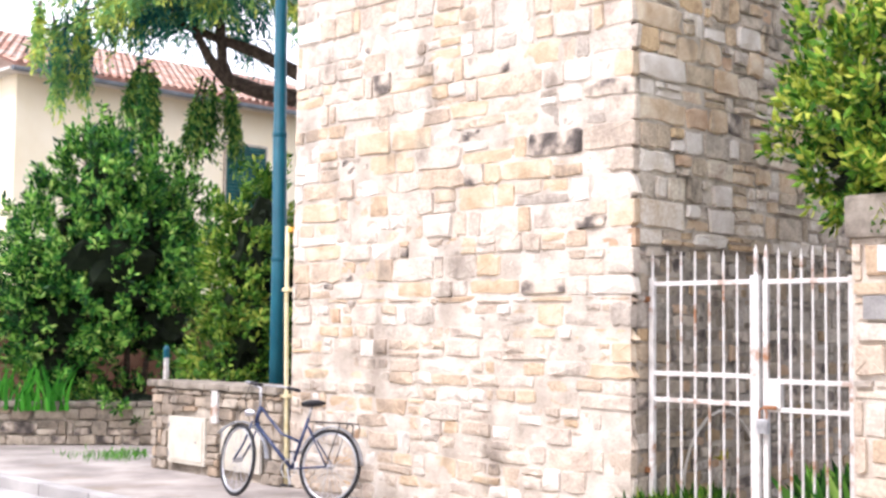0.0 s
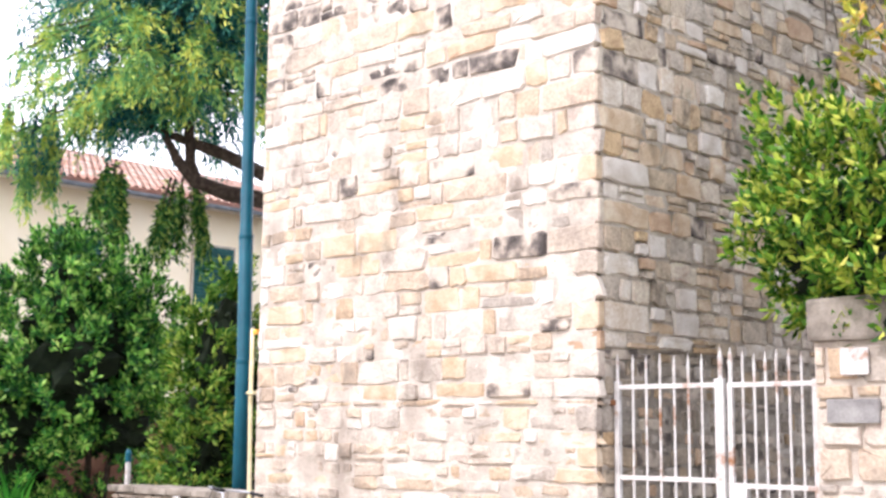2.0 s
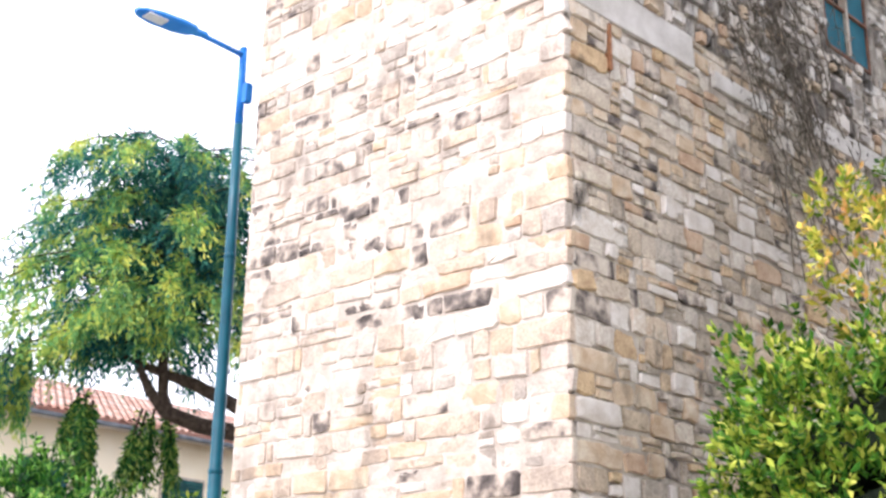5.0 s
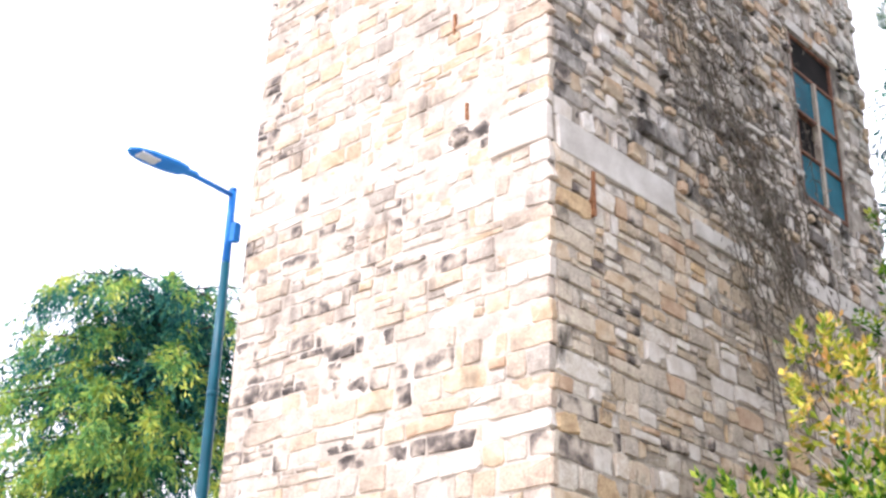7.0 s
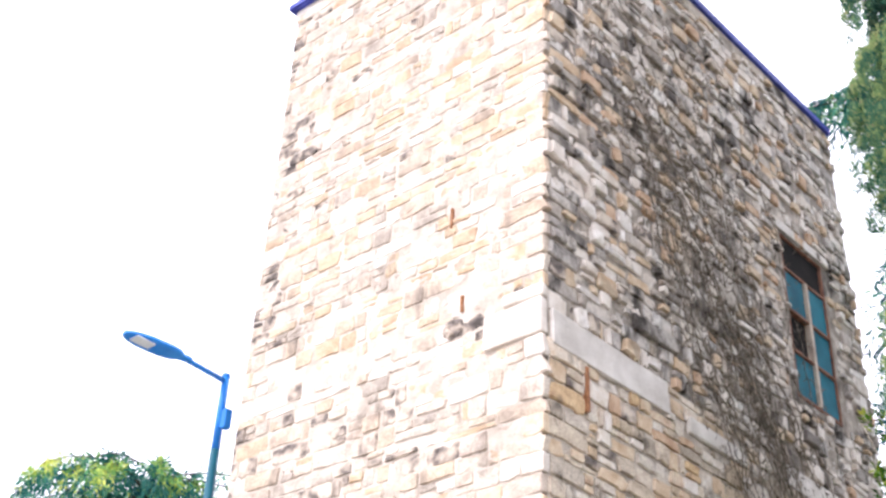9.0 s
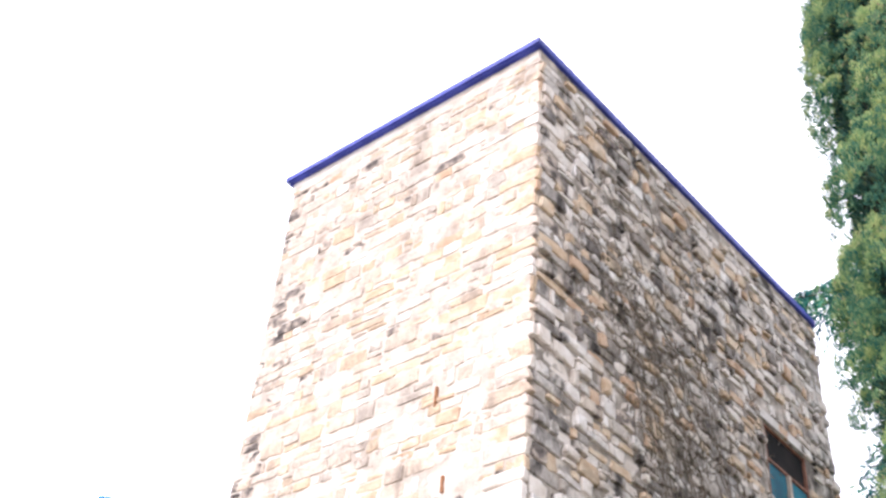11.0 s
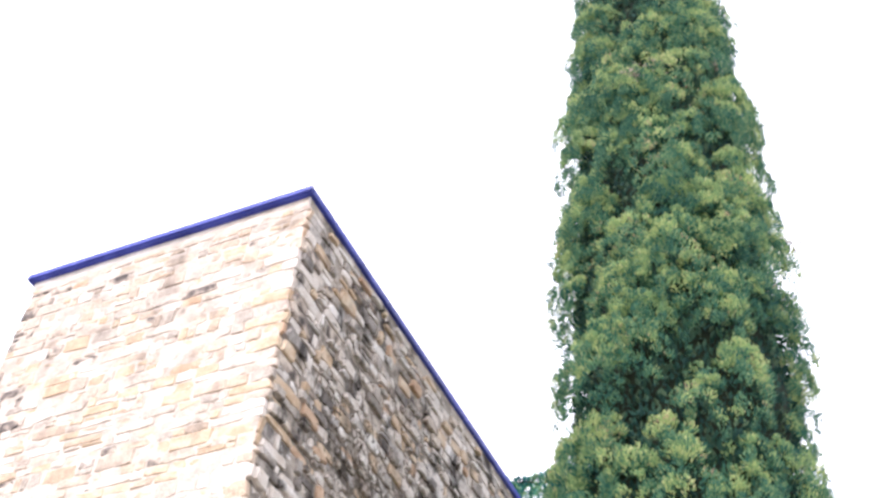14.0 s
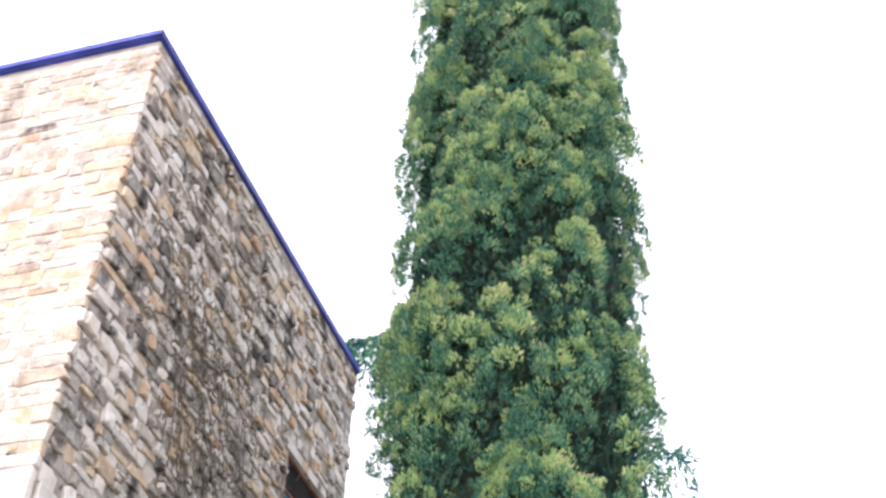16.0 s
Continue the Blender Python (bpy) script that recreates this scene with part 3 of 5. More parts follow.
# ---- garden wall with pillar end, right of the gate ----
gw = thing("garden_wall", (0, 0, 0), "old sandstone garden wall with a weathered cap", "wall")
part("wall_core", boxed(1.9, 9.0, -0.012, 0.5, -0.1, 2.25), M["mortar"], gw)
# darker mortar here: the shadow on the wall's inner side is painted in
part("jamb", boxed(1.9, 1.93, 0.03, 0.5, -0.1, 2.24), M["mortar_dark"], gw)
capm = material("lichened_cap_stone", ((0.3, (0.20, 0.17, 0.14)), (0.7, (0.36, 0.32, 0.27))), 0.9, 5, bump=0.8, stain=(0.1, 0.09, 0.07))
for k in range(8):
    x = 1.87 + k * 0.9
    part("cap_stone", boxed(x, x + 0.885, -0.06, 0.56, 2.25, 2.55, bevel=0.03, jitter=0.012), capm, gw)
sign = thing("wall_plate", (2.21, -0.055, 2.11), "small blank white enamel plate on the wall", "sign")
part("plate", boxed(-0.1, 0.1, -0.012, 0.0, -0.09, 0.09, bevel=0.004), M["white_paint"], sign)
sign2 = thing("letter_box", (2.17, -0.05, 1.78), "grey recessed metal letter box plate", "letter box")
part("plate", boxed(-0.17, 0.2, -0.012, 0.03, -0.08, 0.08, bevel=0.004), material("grey_metal", ((0.3, (0.2, 0.19, 0.19)), (0.7, (0.3, 0.29, 0.28))), 0.6, 8, bump=0.2), sign2)

# ---- iron gate ----
gate = thing("iron_gate", (0.05, 0.13, 0), "white rusting iron double gate with spear tips", "gate")
ROUND = 8


def bar(x, z0, z1, r, parent, spear=True, name="bar"):
    pts, rad = [(x, 0, z0), (x, 0, z1 - 0.13)], [r, r]
    if spear:
        pts += [(x, 0, z1 - 0.125), (x, 0, z1 - 0.06), (x, 0, z1)]
        rad += [r * 1.25, r * 0.95, r * 0.12]
    part(name, tubed(pts, rad, ROUND), M["white_paint"], parent)


leaf_l = part("left_leaf", boxed(0.055, 0.1, -0.022, 0.022, 0.04, 2.03, bevel=0.005), M["white_paint"], gate)
leaf_r = part("right_leaf", boxed(1.755, 1.795, -0.022, 0.022, 0.04, 2.01, bevel=0.005), M["white_paint"], gate)
bar(0.078, 2.03, 2.25, 0.013, leaf_l)
for x in (0.225, 0.35, 0.478, 0.607, 0.733, 0.852):
    bar(x, 0.06, 2.23 + random.uniform(-0.012, 0.012), 0.0105, leaf_l)
for x in (1.2, 1.295, 1.385, 1.475, 1.575, 1.672):
    bar(x, 0.06, 2.22 + random.uniform(-0.012, 0.02), 0.0105, leaf_r)
bar(1.012, 1.9, 2.26, 0.017, leaf_l)
bar(1.098, 1.9, 2.26, 0.017, leaf_r)
part("stile", boxed(0.975, 1.05, -0.03, 0.012, 0.04, 2.03, bevel=0.005), M["white_paint"], leaf_l)
part("stile", boxed(1.075, 1.118, -0.02, 0.014, 0.04, 2.0, bevel=0.005), M["white_paint"], leaf_r)
for z in (1.965, 1.265, 1.06, 0.12):
    part("rail", boxed(0.1, 0.975, -0.014, 0.014, z, z + 0.036, bevel=0.004), M["white_paint"], leaf_l)
for z in (1.962, 1.235, 1.03, 0.12):
    part("rail", boxed(1.118, 1.755, -0.014, 0.014, z, z + 0.036, bevel=0.004), M["white_paint"], leaf_r)
part("lock_case", boxed(1.118, 1.225, -0.03, 0.03, 1.06, 1.235, bevel=0.006), M["white_paint"], leaf_r)
part("hasp", boxed(1.09, 1.2, -0.045, -0.03, 1.05, 1.075, bevel=0.003), M["rusty"], leaf_r, "rusty iron hasp")
hinge = part("hinge", boxed(-0.02, 0.075, -0.03, 0.03, 1.84, 1.885, bevel=0.006), M["rusty"], leaf_l, "rusty iron hinge")
part("hinge", boxed(-0.02, 0.075, -0.03, 0.03, 0.5, 0.545, bevel=0.006), M["rusty"], leaf_l)
lock = thing("padlock", (1.15, 0.07, 0.93), "small brushed steel padlock with rusty shackle on the gate", "padlock")
part("lock_body", boxed(-0.045, 0.045, -0.02, 0.02, -0.06, 0.05, bevel=0.008), M["steel"], lock)
part("shackle", tubed([(-0.03, 0, 0.04), (-0.03, 0, 0.1), (-0.015, 0, 0.125), (0.015, 0, 0.125), (0.03, 0, 0.1), (0.03, 0, 0.04)], 0.008, 8), M["rusty"], lock)

# behind the gate
hose = thing("garden_hose", (0.16, 0, 0), "pale bent plastic hose against the stone wall", "hose")
hb = [(0.0, 0.45, 0.0), (0.0, 0.52, 0.5), (0, 0.6, 0.68), (0, 0.72, 0.81), (0, 0.86, 0.91), (0, 1.01, 0.95), (0, 1.17, 0.94), (0, 1.31, 0.88), (0, 1.46, 0.77), (0, 1.58, 0.63), (0, 1.7, 0.35), (0, 1.76, 0.0)]
part("pipe", tubed(hb, 0.014, 8), M["soffit"], hose, smooth=True)


def tuft(name, at, n, size, spread, mat, label, seed, up=1.0, narrow=0.12):
    r = np.random.default_rng(seed)
    e = thing(name, at, label, "plant")
    p = np.column_stack([r.normal(0, spread, n), r.normal(0, spread, n), np.zeros(n)])
    d = np.column_stack([r.normal(0, 0.35, n), r.normal(0, 0.35, n), np.full(n, up)])
    leaves("leaves", p, d, size, mat, e, seed, narrow=narrow)
    return e


tuft("weed", (0.2, 0.04, 0.0), 420, 0.33, 0.09, M["hedge"], "bright green weeds at the foot of the gate", 31, narrow=0.16)
tuft("weed", (0.42, 0.32, 0.0), 300, 0.36, 0.1, M["hedge"], "bright green weeds at the foot of the gate", 32, narrow=0.16)
tuft("weed", (1.62, 0.75, 0.0), 500, 0.55, 0.2, M["laurel"], "dark green weeds in the shade behind the gate", 33, narrow=0.2)
moss = thing("moss_patch", (0.085, 1.17, 0.58), "yellow moss patch on the rubble wall", "moss")
mb = bmesh.new()
bmesh.ops.create_icosphere(mb, subdivisions=3, radius=1)
for v in mb.verts:
    v.co = Vector((v.co.x * 0.03, v.co.y * 0.17, v.co.z * 0.06)) * (1 + 0.45 * noise.noise(v.co * 3.1))
part("moss", mb, M["moss"], moss)

# ---- low wall beside the tower ----
lw = thing("low_wall", (0, 0, 0), "low grey stone wall with flat cap stones", "wall")
part("wall_core", boxed(-6.72, -4.28, -0.12, 0.2, -0.1, 0.93), M["mortar_dark"], lw)
x = -6.78
while x < -4.35:
    w = min(random.uniform(0.45, 0.7), -4.31 - x)
    part("cap_stone", boxed(x, x + w - 0.012, -0.2, 0.26, 0.93, 1.01, bevel=0.018, jitter=0.008), capm, lw)
    x += w
for x0, x1, z0, z1 in ((-6.33, -5.6, 0.1, 0.62), (-5.3, -4.6, 0.1, 0.56)):
    ub = thing("utility_cabinet", ((x0 + x1) / 2, -0.16, z0), "cream painted utility cabinet door set in the low wall", "cabinet", "utility cabinets")
    part("frame", boxed((x0 - x1) / 2, (x1 - x0) / 2, -0.02, 0.02, 0, z1 - z0, bevel=0.004), M["box"], ub)
    door = part("door", boxed((x0 - x1) / 2 + 0.04, (x1 - x0) / 2 - 0.04, -0.03, -0.02, 0.04, z1 - z0 - 0.04, bevel=0.003), M["box"], ub)
    part("lock", tubed([(0.2, -0.038, 0.25), (0.2, -0.03, 0.25)], 0.012, 10), M["steel"], door)
    for zz in (0.1, z1 - z0 - 0.1):
        part("hinge", boxed((x0 - x1) / 2 + 0.03, (x1 - x0) / 2 * -1 + 0.05, -0.036, -0.028, zz - 0.03, zz + 0.03), M["steel"], door)
strip = thing("white_marker_strip", (-5.42, -0.17, 0.58), "upright white painted strip on the low wall", "marker")
part("strip", boxed(-0.055, 0.055, -0.025, 0.02, 0, 0.35, bevel=0.006), M["white_paint"], strip)

# ---- planter wall ----
pw = thing("planter_wall", (-10.9, -0.75, 0), "low stone retaining wall of a planting bed", "wall", rz=51.5)
part("wall_core", boxed(-4, 5.2, 0.03, 0.3, -0.1, 0.52), M["mortar_dark"], pw)
x = -4.0
while x < 5.0:
    w = random.uniform(0.5, 0.9)
    part("cap_stone", boxed(x, min(x + w, 5.25) - 0.012, -0.04, 0.36, 0.52, 0.59, bevel=0.015, jitter=0.008), capm, pw)
    x += w
bed = boxed(-4, 5.2, 0.3, 5.0, -0.1, 0.47)
bmesh.ops.transform(bed, matrix=pose(-10.9, -0.75, 0, 0, 0, 51.5), verts=bed.verts)
tagged(part("planting_bed", bed, M["soil"], None), "dark soil of the planting bed", "soil", kind="structure")

# ---- yellow pipe ----
yp = thing("gas_pipe", (-4.3, -0.1, 0), "thin yellow gas pipe clipped to the tower's edge", "pipe")
part("pipe", tubed([(0.05, 0, 0.0), (0.045, 0, 0.4), (0.0, 0, 1.9), (0.0, 0, 2.66)], 0.022, 10), M["yellow"], yp, smooth=True)
part("cap", boxed(0.02, 0.09, -0.02, 0.04, 2.6, 2.65, bevel=0.01), M["orange"], yp, "orange pipe cap")
for z in (0.9, 1.99):
    part("clip", boxed(-0.03, 0.08, -0.035, 0.06, z, z + 0.035, bevel=0.006), M["yellow"], yp)

# ---- street lamp ----
lamp = thing("street_lamp", (-5.04, 0.36, 0), "tall teal steel street lamp with a flat luminaire", "street lamp")
TOP = 8.9
pole = part("pole", tubed([(0, 0, 0.0), (0, 0, 2.36), (0, 0, 2.37), (-0.035, 0, 3.74), (-0.035, 0, 3.75), (-0.07, 0, 6.2), (-0.095, 0, 7.9)], [0.088, 0.086, 0.08, 0.079, 0.072, 0.065, 0.056], 20), M["teal"], lamp, smooth=True)
# separate section only to carry the painted blue glow
part("upper_pole", tubed([(-0.095, 0, 7.88), (-0.11, 0, TOP)], [0.053, 0.048], 20), M["lamp_blue"], lamp, "upper pole section coloured with the blue sky fringe", smooth=True)
for x, z, r in ((0, 2.34, 0.089), (-0.035, 3.72, 0.083), (-0.07, 6.2, 0.072)):
    part("collar", tubed([(x, 0, z), (x, 0, z + 0.012), (x, 0, z + 0.05), (x, 0, z + 0.06)], [r * 0.96, r, r, r * 0.94], 20), M["teal"], pole, smooth=True)
part("base_plate", boxed(-0.16, 0.16, -0.16, 0.16, 0.0, 0.02, bevel=0.006), M["teal"], lamp)
part("top_cap", tubed([(-0.11, 0, TOP), (-0.11, 0, TOP + 0.03)], [0.055, 0.045], 16), M["lamp_blue"], lamp)
part("sensor_box", boxed(-0.02, 0.07, -0.05, 0.05, 8.15, 8.4, bevel=0.01), M["lamp_blue"], lamp)
part("arm", tubed([(-0.11, 0.02, 8.83), (-0.05, -0.46, 8.81), (0.03, -0.88, 8.77)], [0.036, 0.034, 0.034], 12), M["lamp_blue"], lamp, smooth=True)
hd = bmesh.new()
secs = ((-0.75, 0.05, 0.045, 0.0), (-0.9, 0.07, 0.05, 0.0), (-0.94, 0.13, 0.06, 0.0), (-1.1, 0.165, 0.07, 0.0), (-1.4, 0.165, 0.06, 0.0), (-1.58, 0.12, 0.045, 0.0), (-1.66, 0.05, 0.03, 0.0))
rows = []
for y, hw, hh, _ in secs:
    cx, cz = 0.03 + (-0.95 - y) * 0.08 * -1 - 0.0, 8.77 + (-0.9 - y) * -0.02
    rows.append([hd.verts.new((cx + hw * c, y + 0.07, cz + hh * s)) for c, s in ((-1, -0.35), (-0.8, -0.6), (0.8, -0.6), (1, -0.35), (0.9, 0.25), (0.5, 0.75), (-0.5, 0.75), (-0.9, 0.25))])
for a, b in zip(rows, rows[1:]):
    for k in range(8):
        hd.faces.new((a[k], a[(k + 1) % 8], b[(k + 1) % 8], b[k]))
hd.faces.new(rows[0][::-1])
hd.faces.new(rows[-1])
bmesh.ops.recalc_face_normals(hd, faces=hd.faces)
head = part("luminaire", hd, M["lamp_blue"], lamp, "flat luminaire coloured with the blue sky fringe")
part("lens", boxed(-0.06, 0.1, -1.49, -1.23, 8.708, 8.732, bevel=0.006), M["glass_lens"], head, "frosted pale lens")

# ---- bicycle ----
bike = thing("bicycle", (-4.02, -0.9, 0.0), "old navy city bicycle leaning by the tower wall", "bicycle", rz=14.0)
bike.rotation_euler[0] = radians(-7)
R = 0.345


def circle(r, n, cx, cz, y=0.0):
    return [(cx + r * math.cos(2 * math.pi * k / n), y, cz + r * math.sin(2 * math.pi * k / n)) for k in range(n)]


def wheel(parent, cx, turn, name):
    tyre = part(name, tubed(circle(R - 0.017, 48, 0, 0), 0.018, 8, closed=True), M["black"], parent, smooth=True)
    tyre.matrix_basis = pose(cx, 0, R, 0, 0, turn)
    part("rim", tubed(circle(R - 0.042, 48, 0, 0), 0.012, 6, closed=True), M["steel"], tyre, "bright steel rim", smooth=True)
    part("hub", tubed([(0, -0.05, 0), (0, -0.035, 0), (0, 0.035, 0), (0, 0.05, 0)], [0.012, 0.024, 0.024, 0.012], 12), M["steel"], tyre)
    for k in range(28):
        a = 2 * math.pi * k / 28
        b = a + (0.35 if k % 4 < 2 else -0.35)
        y = 0.028 if k % 2 else -0.028
        part("spoke", tubed([(0.022 * math.cos(b), y, 0.022 * math.sin(b)), ((R - 0.045) * math.cos(a), 0, (R - 0.045) * math.sin(a))], 0.0022, 4), M["steel"], tyre)
    return tyre


def rod(name, pts, r, mat, parent=None, n=10, label=""):
    return part(name, tubed(pts, r, n), M[mat], parent or bike, label, smooth=True)


wheel(bike, 0.0, -22, "front_wheel")
wheel(bike, 1.10, 0, "rear_wheel")
fr = bmesh.new()
BB, ST, HT, HB = (0.66, 0, 0.30), (0.81, 0, 0.78), (0.22, 0, 0.86), (0.18, 0, 0.70)
for pts, r in (([BB, ST], 0.016), ([HB, HT], 0.019), ([HB, (0.42, 0, 0.5), BB], 0.018), ([HT, (0.5, 0, 0.62), (0.735, 0, 0.55)], 0.014), ([BB, (1.10, 0.055, R)], 0.009), ([BB, (1.10, -0.055, R)], 0.009), ([(0.79, 0, 0.72), (1.10, 0.055, R)], 0.008), ([(0.79, 0, 0.72), (1.10, -0.055, R)], 0.008)):
    tube(fr, pts, r, 10)
part("frame", fr, M["navy"], bike, smooth=True)
fk = bmesh.new()
for s in (-1, 1):
    tube(fk, [(0.18, 0.05 * s, 0.72), (0.1, 0.055 * s, 0.5), (0.0, 0.055 * s, R)], 0.011, 8)
part("fork", fk, M["navy"], bike, smooth=True)
rod("stem", [HT, (0.2, 0, 1.04), (0.13, 0, 1.06)], 0.013, "steel")
rod("handlebar", [(0.42, -0.29, 1.05), (0.28, -0.28, 1.075), (0.15, -0.16, 1.08), (0.12, 0, 1.06), (0.15, 0.16, 1.08), (0.28, 0.28, 1.075), (0.42, 0.29, 1.05)], 0.011, "steel")
for s in (-1, 1):
    rod("grip", [(0.31, 0.281 * s, 1.069), (0.45, 0.292 * s, 1.045)], 0.017, "black")
rod("seat_post", [ST, (0.835, 0, 0.88)], 0.013, "steel")
sd = bmesh.new()
bmesh.ops.create_uvsphere(sd, u_segments=16, v_segments=8, radius=1)
for v in sd.verts:
    t = (v.co.x + 1) / 2
    v.co = Vector((0.84 + v.co.x * 0.14, v.co.y * (0.035 + 0.075 * t), 0.915 + v.co.z * 0.035 + 0.02 * (t - 0.5)))
part("saddle", sd, M["black"], bike, "black padded saddle", smooth=True)
for cx, a0, a1, nm in ((1.10, 5, 165, "rear_mudguard"), (0.0, 40, 175, "front_mudguard")):
    mg = bmesh.new()
    arcs = []
    for k in range(21):
        a = radians(a0 + (a1 - a0) * k / 20)
        if nm == "front_mudguard":
            a = radians(180) - a
        arcs.append([mg.verts.new((cx + rr * math.cos(a), yy, R + rr * math.sin(a))) for rr, yy in ((R + 0.012, -0.03), (R + 0.026, 0), (R + 0.012, 0.03))])
    for a, b in zip(arcs, arcs[1:]):
        for k in range(2):
            mg.faces.new((a[k], a[k + 1], b[k + 1], b[k]))
    bmesh.ops.solidify(mg, geom=mg.faces, thickness=0.003)
    part(nm, mg, M["silver"], bike, "silver mudguard", smooth=True)
rk = bmesh.new()
for s in (-1, 1):
    tube(rk, [(0.86, 0.05 * s, 0.74), (0.95, 0.06 * s, 0.745), (1.34, 0.06 * s, 0.745), (1.36, 0.05 * s, 0.72), (1.36, 0.05 * s, 0.62)], 0.006, 6)
    tube(rk, [(1.22, 0.06 * s, 0.745), (1.10, 0.065 * s, R)], 0.005, 6)
for x in (0.98, 1.1, 1.22, 1.34):
    tube(rk, [(x, -0.06, 0.745), (x, 0.06, 0.745)], 0.005, 6)
part("luggage_rack", rk, M["black"], bike)
cr = bmesh.new()
tube(cr, circle(0.085, 24, 0.66, 0.30, -0.045), 0.006, 6, closed=True)
tube(cr, [(0.66, -0.06, 0.30), (0.72, -0.07, 0.145)], 0.010, 8)
tube(cr, [(0.66, 0.06, 0.30), (0.60, 0.07, 0.455)], 0.010, 8)
part("crank", cr, M["steel"], bike)
for x, y, z in ((0.72, -0.115, 0.145), (0.60, 0.115, 0.455)):
    part("pedal", boxed(x - 0.045, x + 0.045, y - 0.045, y + 0.045, z - 0.012, z + 0.012, bevel=0.005), M["black"], bike)
rod("kickstand", [(0.72, 0.03, 0.28), (0.82, 0.2, 0.03)], 0.009, "steel")
part("headlight", tubed([(0.06, 0, 0.8), (0.1, 0, 0.8), (0.16, 0, 0.8)], [0.034, 0.034, 0.018], 14), M["steel"], bike, "round steel headlight")
part("tail_light", boxed(1.36, 1.38, -0.03, 0.03, 0.62, 0.69, bevel=0.006), M["rust"], bike)
cb = bmesh.new()
tube(cb, [(0.3, 0.27, 1.07), (0.2, 0.1, 0.9), (0.3, 0.03, 0.78), (0.5, 0.02, 0.66)], 0.004, 5)
tube(cb, [(0.3, -0.27, 1.07), (0.1, -0.1, 0.92), (0.08, 0, 0.78), (0.1, 0, 0.72)], 0.004, 5)
part("brake_cables", cb, M["black"], bike)

# ---- shrubs ----


def shrub(name, label, at, blobs, count, size, mat, stems, seed, stem_mat, narrow=0.42, core=0.62, spikes=0):
    r = np.random.default_rng(seed)
    e = thing(name, at, label, "shrub")
    for a, b, rad in stems:
        part("stem", tubed(limb(a, b, 0.06, 5), [rad * (1 - 0.13 * k) for k in range(6)], 7), stem_mat, e, smooth=True)
    total = sum(b[1][0] * b[1][2] for b in blobs)
    P, Q, N = [], [], []
    for c, rad, dens in blobs:
        # dark solid shell, so that gaps between the sprigs look shaded
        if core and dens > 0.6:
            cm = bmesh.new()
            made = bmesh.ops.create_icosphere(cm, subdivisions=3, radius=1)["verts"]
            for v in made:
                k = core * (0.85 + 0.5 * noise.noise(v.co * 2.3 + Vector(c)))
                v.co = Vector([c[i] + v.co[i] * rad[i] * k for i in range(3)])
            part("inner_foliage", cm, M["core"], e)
        n = int(count * rad[0] * rad[2] / total * dens)
        # sprigs first, leaves round each sprig
        sp, sd_ = blob_points(r, max(n // 9, 6), c, rad, 0.3)
        lump = np.array([noise.noise(Vector(q) * 1.9 + Vector(c)) for q in sp])
        fine_ = np.array([noise.noise(Vector(q) * 4.6) for q in sp])
        keep = lump * 0.6 + fine_ + r.normal(0, 0.12, len(sp)) > 0.05
        if keep.sum() < 3:
            keep[:] = True
        sp, sd_ = (sp + sd_ * (lump * 0.32 + fine_ * 0.14)[:, None] * np.array(rad))[keep], sd_[keep]
        k = r.integers(0, len(sp), n)
        along = r.random((n, 1)) ** 0.7
        axis = sd_ * 0.75 + np.array((0, 0, 0.65)) + r.normal(0, 0.28, sd_.shape)
        ring = r.normal(size=(n, 3))
        ring /= np.linalg.norm(ring, axis=1, keepdims=True)
        P.append(sp[k] + axis[k] * along * size * 2.1 + ring * size * 0.16)
        Q.append(axis[k] * 0.7 + ring * 0.95)
        N.append(sd_[k] * 0.5 + axis[k] + np.array((0, 0, 0.35)) + r.normal(0, 0.3, (n, 3)))
    for _ in range(spikes):
        c, rad, dens = blobs[r.integers(len(blobs))]
        a = r.uniform(0, 6.283)
        s = np.array(c) + np.array([math.cos(a) * rad[0] * 0.75, math.sin(a) * rad[1] * 0.75, rad[2] * 0.72])
        n = 42
        h = r.random((n, 1)) * r.uniform(0.3, 0.62)
        P.append(s + h * np.array([math.cos(a) * 0.2, math.sin(a) * 0.2, 1.0]) + r.normal(0, 0.03, (n, 3)))
        Q.append(np.column_stack([r.normal(0, 0.8, n), r.normal(0, 0.8, n), r.uniform(0.2, 0.9, n)]))
        N.append(r.normal(size=(n, 3)) + np.array((0, 0, 0.6)))
    leaves("leaves", np.concatenate(P), np.concatenate(Q), size, mat, e, seed + 1, narrow=narrow, facing=np.concatenate(N))
    return e


shrub("laurel_bush", "tall dense dark green laurel bush over the planter", (-10.4, 1.25, 0.4),
      [((0.05, 0.05, 2.0), (1.22, 1.2, 1.05), 1), ((0.0, 0.1, 2.75), (0.95, 0.95, 1.0), 1), ((-0.05, 0.0, 3.4), (0.5, 0.5, 0.62), 1), ((0.5, 0.75, 2.5), (0.58, 0.58, 1.05), 1), ((-0.4, -0.78, 2.0), (0.58, 0.58, 0.85), 1), ((-0.35, -0.65, 1.25), (0.95, 0.85, 0.55), 1), ((-0.35, -0.45, 0.6), (0.85, 0.5, 0.4), 1), ((0.45, 0.7, 1.2), (0.6, 0.6, 0.5), 0.8)],
      27000, 0.12, M["laurel"], [((0.15, 0.35, 0), (0.0, 0.4, 2.4), 0.06), ((0.25, 0.5, 0), (0.3, 0.8, 2.2), 0.05), ((-0.1, -0.2, 0), (-0.3, -0.5, 2.0), 0.05)], 41, M["bark"], core=0.7, spikes=18)
